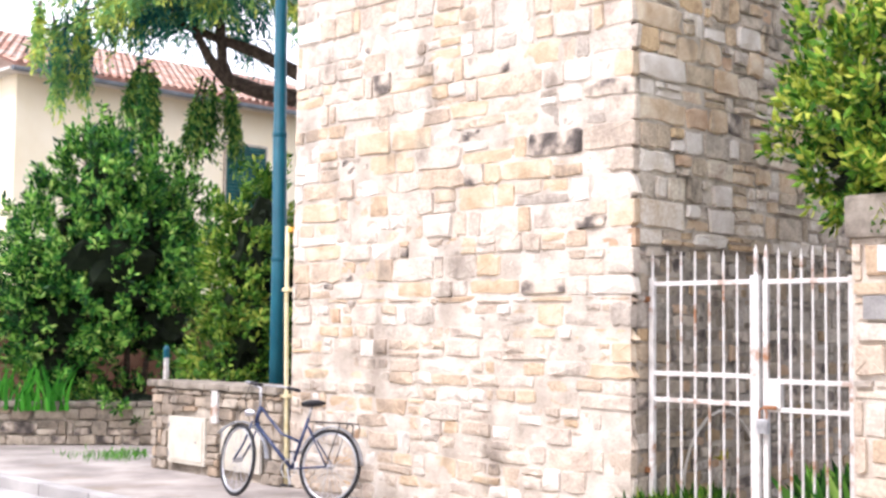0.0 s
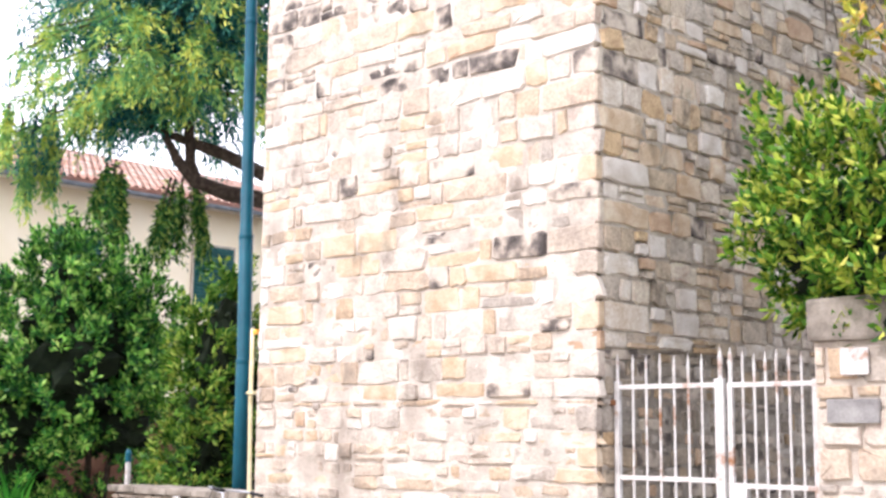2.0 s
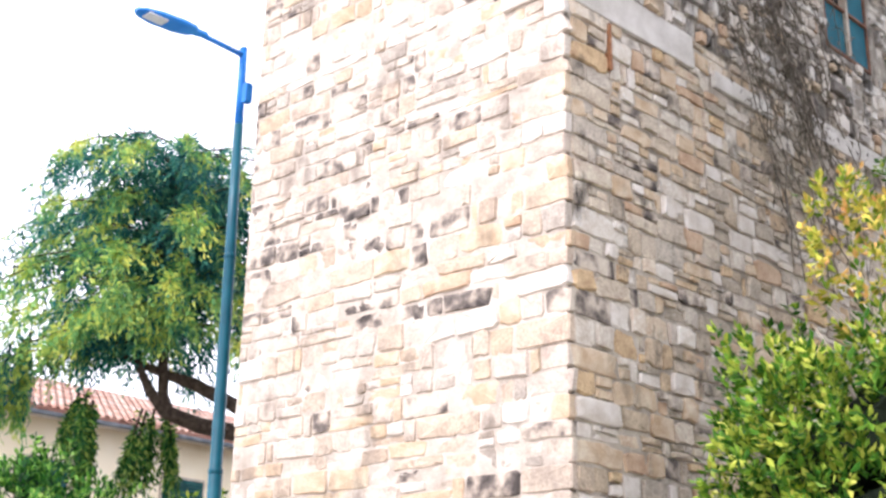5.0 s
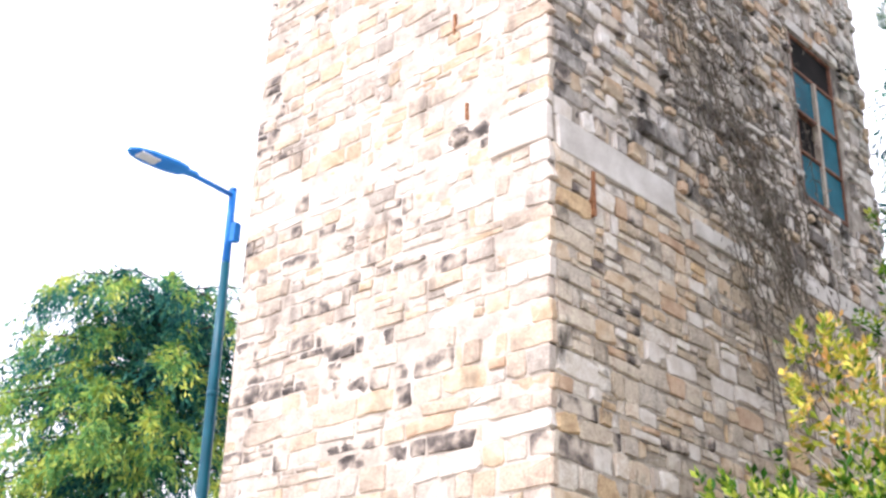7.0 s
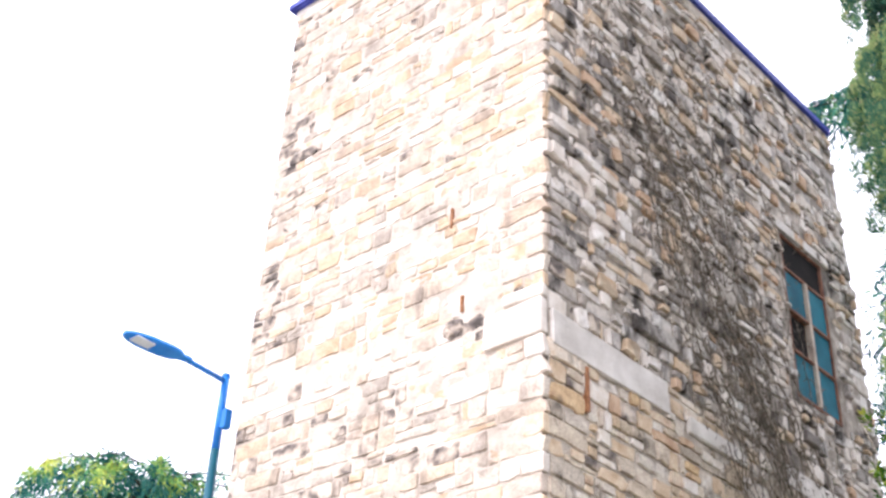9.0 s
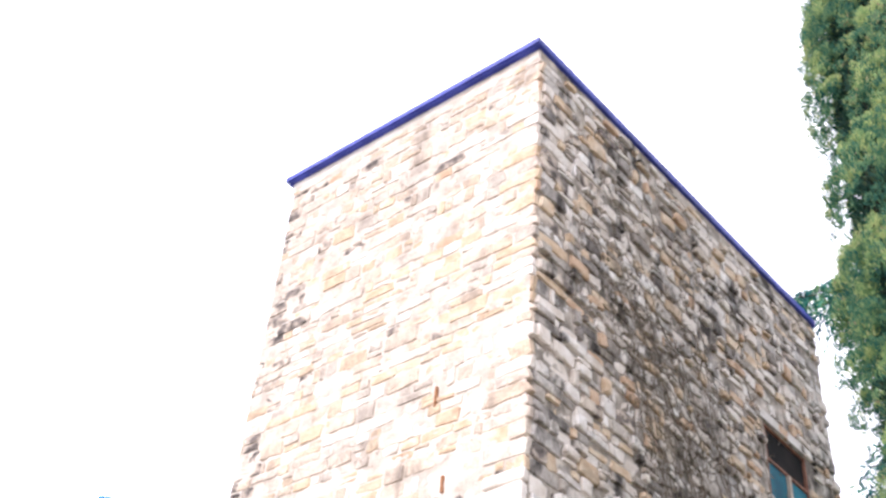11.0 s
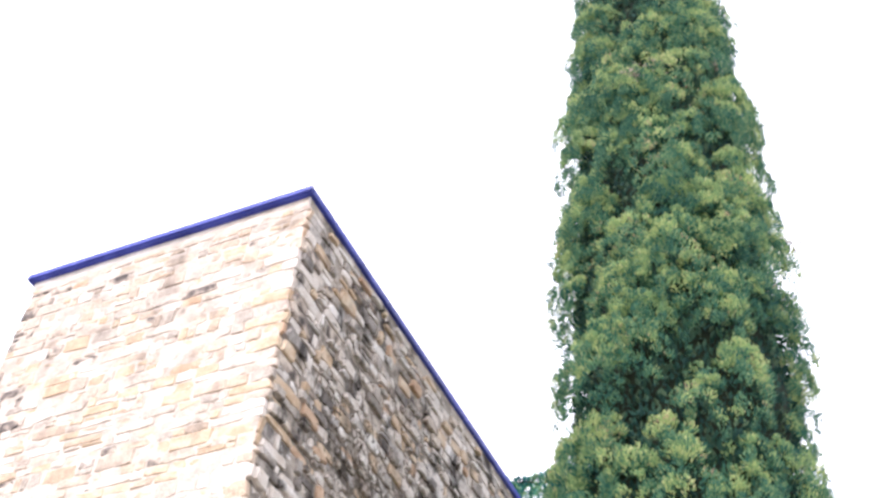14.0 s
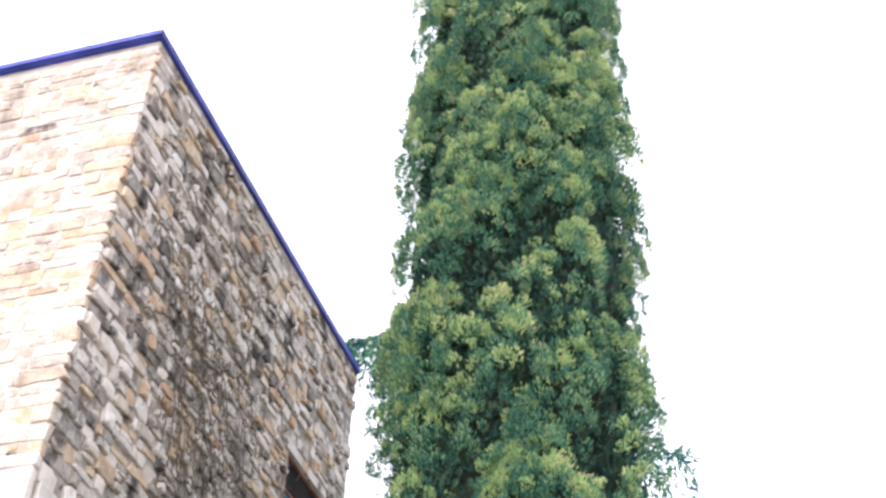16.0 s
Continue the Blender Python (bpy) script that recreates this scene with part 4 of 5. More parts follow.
shrub("evergreen_hedge_bush", "upright dark and yellow-green evergreen bush behind the low wall", (-6.5, 1.0, 0.0),
      [((0, 0, 1.5), (0.5, 0.52, 1.0), 1), ((0.05, 0.05, 2.4), (0.44, 0.46, 0.8), 1), ((0.1, 0.1, 2.9), (0.3, 0.3, 0.45), 1), ((0.35, 0.45, 1.7), (0.4, 0.4, 1.0), 1), ((-0.05, -0.2, 0.9), (0.45, 0.42, 0.6), 1)],
      12500, 0.1, M["hedge"], [((0, 0, 0), (0, 0, 2.5), 0.05), ((0.2, 0.1, 0), (0.3, 0.3, 2.2), 0.04)], 43, M["bark"], core=0.78, spikes=8)
over = shrub("overhanging_shrub", "glossy green and yellow shrub spilling over the garden wall", (2.4, 0.9, 0.0),
      [((-0.45, -0.3, 3.05), (0.72, 0.62, 0.62), 1), ((0.2, -0.3, 3.3), (0.95, 0.7, 0.8), 1), ((-0.75, -0.35, 3.5), (0.5, 0.45, 0.42), 0.6), ((-0.62, -0.4, 2.7), (0.35, 0.35, 0.3), 0.9), ((1.4, 0.0, 3.4), (1.2, 0.9, 0.95), 1), ((0.15, -0.85, 2.7), (0.55, 0.22, 0.3), 0.8), ((0.15, -0.98, 2.35), (0.13, 0.08, 0.28), 0.9)],
      24000, 0.095, M["shrub"], [((0.2, 0, 0), (0.1, -0.3, 3.0), 0.06), ((-0.1, -0.3, 3.3), (-0.45, -0.4, 4.2), 0.02), ((0.4, 0, 0), (1.2, 0, 3.2), 0.06), ((0.2, -0.3, 3.0), (-0.5, -0.35, 3.3), 0.02), ((0.3, -0.3, 3.4), (-0.15, -0.45, 3.95), 0.018)], 45, M["pale_bark"], narrow=0.46, core=0.72, spikes=3)
M["yellowing"] = material("yellow_orange_young_leaf", ((0.0, (0.05, 0.15, 0.015)), (0.35, (0.33, 0.40, 0.05)), (0.7, (0.70, 0.62, 0.11)), (1.0, (0.72, 0.38, 0.15))), 0.45, 2, "island", 0.2, 0, leaf=True)
shrub("yellow_sapling", "thin sapling with yellow leaves and pale bare stems", (2.55, 0.6, 0.0),
      [((-0.25, 0, 4.75), (0.34, 0.3, 0.4), 0.5), ((0.15, 0, 4.7), (0.36, 0.3, 0.42), 0.5), ((-0.05, 0, 4.2), (0.5, 0.35, 0.35), 0.3)], 3600, 0.085, M["yellowing"],
      [((0, 0, 0), (0, 0, 3.2), 0.03), ((0, 0, 3.2), (-0.28, 0, 4.9), 0.03), ((0, 0, 3.3), (0.1, 0, 5.0), 0.03), ((0, 0, 3.4), (0.35, 0, 4.8), 0.018), ((-0.1, 0, 3.7), (-0.5, -0.05, 4.35), 0.016), ((0.1, 0, 3.6), (-0.2, -0.1, 4.3), 0.014)], 49, M["pale_bark"], narrow=0.45, core=0)
shrub("tall_garden_shrub", "tall loose green shrub beside the side wall", (1.95, 4.0, 0.0),
      [((0.0, 0, 7.3), (0.6, 0.4, 0.5), 0.6), ((-0.25, 0, 6.5), (0.5, 0.4, 0.5), 0.6), ((0.15, 0, 5.7), (0.75, 0.5, 0.7), 0.8), ((0.25, 0, 4.6), (0.7, 0.5, 0.8), 0.8)], 5200, 0.085, M["shrub"],
      [((0.3, 0, 0), (0.2, 0, 4.5), 0.06), ((0.2, 0, 4.4), (-0.1, 0, 7.4), 0.03), ((0.2, 0, 5.0), (-0.6, -0.1, 7.9), 0.015), ((0.2, 0, 5.2), (0.4, 0, 7.2), 0.02), ((0.2, 0, 6.0), (-0.55, 0, 6.7), 0.014)], 55, M["pale_bark"], core=0, spikes=6)
shrub("wall_ivy", "sprig of green ivy growing on the garden wall", (2.08, -0.06, 2.22), [((0, 0, 0), (0.1, 0.05, 0.05), 1)], 90, 0.07, M["shrub"], [((0, 0.05, 0.04), (0.02, 0.0, 0), 0.006)], 47, M["pale_bark"], core=0)

shrub("ground_cover", "low dark green creeping plants in the planting bed", (-9.7, 1.5, 0.45), [((0, 0, 0.1), (0.8, 0.7, 0.22), 1), ((0.6, 0.9, 0.1), (0.6, 0.6, 0.2), 1)], 4500, 0.09, M["laurel"], [((0, 0, 0), (0.3, 0.2, 0.15), 0.01)], 53, M["bark"], core=0.6)
M["blade"] = material("iris_leaf", ((0.0, (0.02, 0.16, 0.02)), (1.0, (0.11, 0.46, 0.045))), 0.6, 3, "object", 0.2, 0, leaf=True)
ir = np.random.default_rng(51)
for bx, by in ((-10.55, -0.15), (-10.2, 0.05), (-9.95, 0.3)):
    e = thing("iris_clump", (bx, by, 0.47), "clump of bright green sword-shaped iris leaves", "plant", "iris clumps")
    n = 26
    for k in range(n):
        v, f = [], []
        a, h, lean = ir.uniform(0, 6.28), ir.uniform(0.4, 0.8), ir.uniform(0.1, 0.85)
        c, s = math.cos(a), math.sin(a)
        ox, oy = ir.normal(0, 0.09), ir.normal(0, 0.09)
        b = len(v)
        for j in range(5):
            t = j / 4
            w = 0.028 * (1 - t) ** 0.5 + 0.001
            o = lean * t ** 2 * h
            z = h * t * (1 - 0.25 * lean * t)
            v += [(ox + c * o - s * w, oy + s * o + c * w, z), (ox + c * o + s * w, oy + s * o - c * w, z)]
        f += [(b + 2 * j, b + 2 * j + 1, b + 2 * j + 3, b + 2 * j + 2) for j in range(4)]
        raw("blade", v, f, M["blade"], e)
tuft("grass_patch", (-7.9, 0.15, 0.0), 260, 0.1, 0.28, M["iris"], "thin patch of green grass on the pavement", 57, narrow=0.1)
post = thing("marker_post", (-8.27, 1.0, 0.0), "short pale marker post with a dark blue cap", "post")
part("post", tubed([(0, 0, 0), (0, 0, 1.2), (0, 0, 1.23)], [0.036, 0.036, 0.03], 12), M["white_paint"], post)
part("cap", tubed([(0, 0, 1.22), (0, 0, 1.34), (0, 0, 1.38)], [0.042, 0.042, 0.02], 12), M["teal"], post, "dark blue post cap")

# ---- cedar ----


def conifer_sprays(r, branches, per, hang, step):
    """Points and directions of hanging needle sprays along drooping branches."""
    P, Q, E = [], [], []
    for pts in branches:
        pts = np.array([tuple(p) for p in pts])
        for _ in range(per):
            t = r.random() ** 0.75 * (len(pts) - 1.001)
            k = int(t)
            p = pts[k] + (pts[k + 1] - pts[k]) * (t - k)
            out = pts[-1] - pts[0]
            out = out / np.linalg.norm(out)
            side = np.cross(out, (0, 0, 1.0)) * r.normal(0, 0.75)
            if abs(out[2]) > 0.85:
                w_ = r.uniform(0, 6.283)
                side = np.array((math.cos(w_), math.sin(w_), 0.0)) * r.uniform(0.05, 0.5)
            L = r.uniform(0.4, 1.0) * hang
            n = max(int(L / step), 4)
            s = np.linspace(0, 1, n)[:, None]
            d0 = out * 0.5 + side
            curve = p + d0 * s * L * 0.75 + np.array((0, 0, -1.0)) * (s ** 1.7) * L + r.normal(0, 0.012, (n, 3))
            P.append(curve)
            Q.append(d0 * 0.5 + np.array((0, 0, -0.9)) * (0.25 + s) + r.normal(0, 0.55, (n, 3)))
            # painted light: higher at branch ends, spray tops, the street side and low down
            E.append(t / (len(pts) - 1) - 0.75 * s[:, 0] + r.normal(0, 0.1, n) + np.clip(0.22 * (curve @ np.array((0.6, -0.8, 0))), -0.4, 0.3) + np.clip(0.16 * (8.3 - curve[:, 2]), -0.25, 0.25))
    return np.concatenate(P), np.concatenate(Q), np.concatenate(E)


def cedar(label, at, trunk, branches, young, per, hang, size, seed, step=0.03, tails=()):
    r = np.random.default_rng(seed)
    e = thing("cedar_tree", at, label, "tree")
    for pts, rad in trunk:
        part("trunk", tubed(pts, rad, 12), M["bark"], e, smooth=True)
    for pts in branches + young + list(tails):
        part("limb", tubed(pts, [0.022 * (1 - 0.13 * k) for k in range(len(pts))], 6), M["bark"], e)
    p, q, lit = conifer_sprays(r, branches, per, hang, step)
    # needles above the threshold get the sunlit yellow, the rest the darker blue-green
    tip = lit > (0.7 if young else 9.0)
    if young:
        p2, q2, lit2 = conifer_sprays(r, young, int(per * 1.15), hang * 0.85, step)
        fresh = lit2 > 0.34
        leaves("young_needles", np.concatenate([p[tip], p2[fresh]]), np.concatenate([q[tip], q2[fresh]]), size, M["young"], e, seed + 2, "young needle tips with sunlit yellow-green painted in", narrow=0.3)
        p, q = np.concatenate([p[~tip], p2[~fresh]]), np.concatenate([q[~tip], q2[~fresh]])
    leaves("needles", p, q, size, M["cedar"], e, seed + 1, narrow=0.3)
    if tails:
        p, q, _ = conifer_sprays(r, tails, int(per * 1.1), hang * 0.9, step)
        leaves("hanging_needles", p, q, size, M["old"], e, seed + 3, "dark green hanging sprays", narrow=0.3)
    return e


M["old"] = material("hanging_cedar_needles", ((0.0, (0.010, 0.055, 0.02)), (0.45, (0.04, 0.15, 0.04)), (0.75, (0.15, 0.31, 0.06)), (1.0, (0.46, 0.56, 0.12))), 0.6, 1.2, "island", 0.5, 0, leaf=True)
# yellow of young needles, brightened to hold the sunlight on the branch tops
M["young"] = material("sunlit_young_cedar_needles", ((0.0, (0.06, 0.25, 0.12)), (0.4, (0.20, 0.43, 0.13)), (0.72, (0.56, 0.64, 0.13)), (1.0, (0.86, 0.82, 0.18))), 0.6, 1.8, "clump", 0.4, 0, leaf=True, clump=0.5)
cr_ = random.Random(61)
branches, young, tails = [], [], []
# the leader stands at the origin, the lower stem comes from beside the tower
for k in range(88):
    z = 6.75 + 3.2 * (k / 87) ** 0.9
    a = k * 2.399 + cr_.uniform(-0.3, 0.3)
    o = Vector((math.cos(a), math.sin(a), 0))
    left = o.dot(Vector((-0.7, -0.71, 0)))
    reach = 2.2 * cr_.uniform(0.55, 1.1) * (1 + 0.22 * max(left, 0) + 0.3 * max(-left, 0))
    base = Vector((0, 0, z))
    drop = cr_.uniform(0.6, 1.25)
    pts = [base + o * reach * t + Vector((0, 0, 0.42 * t - drop * t ** 2.4)) for t in (0, 0.2, 0.4, 0.6, 0.8, 1.0)]
    toward = o.dot(Vector((0.78, -0.62, 0)))
    (young if toward > -0.1 and reach > 1.5 and cr_.random() < 0.5 else branches).append(pts)
# low plates towards the street, and hanging tails
for dx, dy, z0, tip in ((-1.0, -1.9, 6.9, 1), (-1.5, -2.2, 7.2, 1), (-0.9, -1.3, 6.7, 1), (0.9, -0.7, 7.0, 1), (1.3, -0.9, 7.3, 1), (-1.2, -2.3, 6.6, 0)):
    (young if tip else branches).append([Vector((dx * t, dy * t, z0 - 0.5 * t ** 2)) for t in (0, 0.25, 0.5, 0.75, 1.0)])
for _ in range(11):
    a, z0 = cr_.uniform(3.3, 5.4), cr_.uniform(6.7, 8.3)
    young.append([Vector((math.cos(a), math.sin(a), 0)) * 2.3 * cr_.uniform(0.75, 1.1) * t + Vector((0, 0, z0 + 0.25 * t - 0.75 * t ** 2)) for t in (0, 0.25, 0.5, 0.75, 1.0)])
for dx, dy, z0, n in ((-0.58, -0.85, 5.6, 5), (0.02, 0.02, 5.6, 5), (-1.05, -1.75, 6.5, 4), (-1.35, -2.3, 6.4, 3)):
    for _ in range(n):
        ox, oy, oz = cr_.uniform(-0.3, 0.3), cr_.uniform(-0.34, 0.34), cr_.uniform(-0.1, 0.15)
        fall = cr_.uniform(0.1, 0.21)
        (young if z0 > 6 else tails).append([Vector((dx + ox * (0.75 + 0.13 * t), dy + oy * (0.75 + 0.13 * t), z0 + oz - fall * t)) for t in range(6)])
cedar("weeping cedar with drooping blue-green and yellow branches", (-10.4, 3.15, 0),
      [([(2.1, 2.7, 0), (1.95, 2.5, 2.5), (1.6, 2.1, 4.4), (1.3, 1.75, 5.0)], [0.28, 0.25, 0.22, 0.19]),
       ([(1.35, 1.8, 4.95), (1.1, 1.5, 5.12), (0.7, 1.02, 5.27), (0.35, 0.55, 5.36), (0.05, 0.12, 5.54), (-0.1, -0.1, 5.85), (-0.21, -0.25, 6.2), (-0.32, -0.4, 6.9)], [0.18, 0.16, 0.14, 0.125, 0.11, 0.085, 0.06, 0.03]),
       ([(1.35, 1.8, 5.0), (1.1, 1.5, 5.3), (0.75, 1.05, 5.65), (0.29, 0.47, 6.0), (-0.1, 0.0, 6.2), (-0.6, -0.7, 6.5)], [0.16, 0.14, 0.12, 0.1, 0.075, 0.03]),
       ([(0.08, 0.16, 5.5), (0.03, 0.06, 5.8), (0, 0, 6.6), (0, 0, 7.8), (0, 0, 9.2), (0.05, 0, 10.1)], [0.1, 0.085, 0.075, 0.065, 0.045, 0.02])],
      branches, young, 46, 0.62, 0.12, 63, tails=tails)

far_b = []
for k in range(40):
    z = 7.0 + 9.0 * k / 39
    a = k * 2.399
    reach = 3.3 - 1.9 * max(0, (z - 10.5) / 5.5)
    o = Vector((math.cos(a), math.sin(a), 0))
    far_b.append([Vector((0, 0, z)) + o * reach * t + Vector((0, 0, 0.5 * t - 0.9 * t ** 2.2)) for t in (0, 0.25, 0.5, 0.75, 1.0)])
far_b += [[Vector((0, 0, 15.0 + 0.1 * q)) + Vector((-3.2 + 0.15 * q, -1.25 + 0.12 * q, 0.75)) * t + Vector((0, 0, -0.35 * t ** 3)) for t in (0, 0.25, 0.5, 0.75, 1.0)] for q in range(6)]
far_b += [[Vector((0, 0, 15.2)) + Vector((-3.2, -1.0, 0.6)) * t + Vector((0, 0, -0.5 * t * t)) for t in (0, 0.25, 0.5, 0.75, 1.0)], [Vector((0, 0, 15.4)) + Vector((-2.7, -0.6, 0.45)) * t + Vector((0, 0, -0.3 * t * t)) for t in (0, 0.25, 0.5, 0.75, 1.0)], [Vector((0, 0, 13.6)) + Vector((2.7, 0.2, -0.2)) * t + Vector((0, 0, -0.4 * t * t)) for t in (0, 0.25, 0.5, 0.75, 1.0)]]
far_b += [[Vector((0, 0, z)) + Vector((dx, dy, 0.3)) * t + Vector((0, 0, -1.0 * t * t)) for t in (0, 0.25, 0.5, 0.75, 1.0)] for dx, dy, z in ((-2.5, -0.95, 12.2), (-2.35, -1.1, 11.5), (-2.6, -0.75, 11.8), (-2.2, -1.2, 10.9))]
cedar("blue-green cedar standing behind the tower", (2.9, 8.6, 0), [([(0, 0, 0), (0, 0, 8), (0, 0, 16.2)], [0.35, 0.24, 0.03])], far_b, [], 30, 0.8, 0.14, 67)

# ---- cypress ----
# darker copy of the cypress green, with the shade of the crevices painted in
M["cypress_inner"] = material("gap_shaded_cypress_foliage", ((0.0, (0.012, 0.04, 0.035)), (0.6, (0.03, 0.085, 0.06)), (1.0, (0.07, 0.11, 0.06))), 0.75, 1.3, "island", 0.4, 0, leaf=True)
cy = thing("cypress_tree", (3.86, 2.32, 0), "tall dense columnar green cypress", "tree")
cyr = np.random.default_rng(71)
LEAN = 0.0155
prof_z, prof_r = [0.6, 3, 8, 10, 14, 17, 20, 24, 27.5], [0.9, 1.3, 1.45, 1.42, 1.35, 1.25, 1.1, 0.72, 0.12]
part("trunk", tubed([(0, 0, 0), (0, 0, 2), (0.2, 0.03, 14), (0.35, 0.05, 26)], [0.3, 0.26, 0.16, 0.03], 10), M["bark"], cy)
cc = bmesh.new()
rings = []
for k in range(61):
    z = 0.6 + 26.8 * k / 60
    rad = np.interp(z, prof_z, prof_r) * 0.78
    rings.append([cc.verts.new((LEAN * z + rad * (1 + 0.14 * noise.noise(Vector((math.cos(a) * 1.6, math.sin(a) * 1.6, z * 0.8)))) * math.cos(a), rad * math.sin(a), z)) for a in [2 * math.pi * j / 24 for j in range(24)]])
for a, b in zip(rings, rings[1:]):
    for j in range(24):
        cc.faces.new((a[j], a[(j + 1) % 24], b[(j + 1) % 24], b[j]))
# dark solid shell that paints shade into the gaps between the plumes
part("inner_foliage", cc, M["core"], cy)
# upright plumes that overlap like scales, each a cone of small tufts
nb = 620
bz = np.where(cyr.random(nb) < 0.1, cyr.uniform(0.8, 7, nb), cyr.uniform(7, 26.6, nb))
ba_ = cyr.uniform(0, 2 * math.pi, nb)
br = np.interp(bz, prof_z, prof_r)
bsize = cyr.uniform(0.19, 0.4, nb) * np.clip(br, 0.4, 1.15)
out_ = np.column_stack([np.cos(ba_), np.sin(ba_), np.zeros(nb)])
swell_ = 1 + 0.1 * np.array([noise.noise(Vector((math.cos(a) * 1.5, math.sin(a) * 1.5, z * 0.55))) for a, z in zip(ba_, bz)])
seat_ = np.column_stack([LEAN * bz, np.zeros(nb), bz]) + out_ * (br * swell_ - bsize * cyr.uniform(0.5, 1.0, nb))[:, None]
lean_ = out_ * 0.16 + np.array((0, 0, 1.0)) + cyr.normal(0, 0.1, (nb, 3))
nl, per = 14500, 44
kb_ = cyr.choice(nb, nl, p=bsize ** 2 / (bsize ** 2).sum())
h_ = cyr.random(nl) ** 0.8
bd = cyr.normal(size=(nl, 3)) * np.array((1, 1, 0.25))
bd /= np.linalg.norm(bd, axis=1, keepdims=True)
bd = np.where((bd * out_[kb_]).sum(1, keepdims=True) < -0.25, -bd, bd)
girth = bsize[kb_] * np.sin(np.pi * np.clip(0.2 + 0.8 * h_, 0, 1)) ** 0.7
cent = seat_[kb_] + lean_[kb_] * ((h_ - 0.45) * bsize[kb_] * 3.0)[:, None] + bd * girth[:, None]
k = np.repeat(np.arange(nl), per)
d = cyr.normal(size=(nl * per, 3))
d /= np.linalg.norm(d, axis=1, keepdims=True)
d = np.where((d * bd[k]).sum(1, keepdims=True) < -0.3, -d, d)
size_l = cyr.uniform(0.05, 0.1, nl)[k][:, None]
pts = cent[k] + d * size_l * cyr.random((nl * per, 1)) ** 0.35 * np.array((1, 1, 1.35))
# painted light: high and upward-facing tufts take the paler copy
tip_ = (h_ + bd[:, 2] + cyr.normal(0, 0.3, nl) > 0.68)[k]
way, turn_ = d * 0.5 + bd[k] * 0.25 + np.array((0, 0, 0.8)), bd[k] * 0.8 + d * 0.9 + np.array((0, 0, 0.25))
leaves("foliage", pts[~tip_], way[~tip_], 0.044, M["cypress"], cy, 73, narrow=0.42, facing=turn_[~tip_])
leaves("tip_foliage", pts[tip_], way[tip_], 0.042, M["cypress_tip"], cy, 76, "paler foliage with light painted in at the plume tips", narrow=0.5, facing=turn_[tip_])
# dark base coat of leaves: painted shade behind the plumes
nu = 70000
uz = np.where(cyr.random(nu) < 0.1, cyr.uniform(0.6, 7, nu), cyr.uniform(7, 27.2, nu))
ua = cyr.uniform(0, 2 * math.pi, nu)
ur = np.interp(uz, prof_z, prof_r) * cyr.uniform(0.76, 0.86, nu)
uo = np.column_stack([np.cos(ua), np.sin(ua), np.full(nu, 0.3)])
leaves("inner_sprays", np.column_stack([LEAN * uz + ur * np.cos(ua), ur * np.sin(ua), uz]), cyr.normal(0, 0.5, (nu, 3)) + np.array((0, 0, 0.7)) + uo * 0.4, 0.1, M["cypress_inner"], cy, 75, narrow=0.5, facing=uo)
for i_ in cyr.integers(0, nl, 14):
    leaves("dead_twig", cent[i_] + bd[i_] * 0.05 + cyr.normal(0, 0.06, (60, 3)), cyr.normal(size=(60, 3)), 0.07, M["pale_bark"], cy, 74, "pinkish dead twigs")

# ---- dry vines on the side wall ----
vine = thing("dry_vine", (0, 0, 0), "leafless dry creeper spread over the side wall", "vine")
vr = random.Random(81)
vb = bmesh.new()
clump_p, clump_d = [], []
for k in range(32):
    y, z = vr.uniform(3.4, 5.4), vr.uniform(5.6, 8.8)
    pts = []
    drift = vr.uniform(-0.2, -0.01)
    for j in range(vr.randint(8, 26)):
        pts.append((TX + y * SKEW + 0.075 + vr.uniform(0, 0.05), y, z))
        y += drift + vr.gauss(0, 0.09)
        z += vr.uniform(0.1, 0.42)
        if z > 13.6 or y < 1.0 or y > 6.6:
            break
        for _ in range(8):
            clump_p.append((TX + y * SKEW + 0.08, y + vr.gauss(0, 0.28), z + vr.gauss(0, 0.2)))
            clump_d.append((0.25, vr.gauss(0, 0.6), vr.gauss(0, 0.8)))
    if len(pts) > 2:
        tube(vb, pts, [0.0055 * (1 - 0.8 * i / len(pts)) + 0.0025 for i in range(len(pts))], 4)
tagged(part("stem_web", vb, M["vine"], vine), kind="stuff")
leaves("twig_web", np.array(clump_p), np.array(clump_d), 0.11, M["vine"], vine, 83, narrow=0.12)

# ---- house behind ----
house = thing("house", (-19, 3.62, 0), "two-storey cream plastered house with terracotta roof", "house")
part("wall", boxed(-10, 0, 0.35, 18, 0, 6.95), M["plaster"], house)
part("eave_soffit", boxed(-10, 0.4, 0.0, 18.2, 6.95, 7.0), M["soffit"], house, "pale painted eave boards")
part("gutter", tubed([(0.62, -0.05, 6.93), (0.62, 18.3, 6.93)], 0.055, 10), M["zinc"], house, "grey metal gutter")
slope = radians(19)
rfb = bmesh.new()
for x0, z0, x1, z1 in ((0.6, 7.0, -5.2, 7.0 + 5.8 * math.tan(slope)), (-5.2, 7.0 + 5.8 * math.tan(slope), -11, 7.0)):
    rfb.faces.new([rfb.verts.new(q) for q in ((x0, 0, z0), (x0, 18.2, z0), (x1, 18.2, z1), (x1, 0, z1))])
rfb.faces.new([rfb.verts.new(q) for q in ((0.6, 0.35, 6.98), (-5.2, 0.35, 6.98 + 5.8 * math.tan(slope)), (-11, 0.35, 6.98))])
roof_sheet = part("roof", rfb, M["tile"], house, "weathered terracotta barrel tile roof")
tv = []
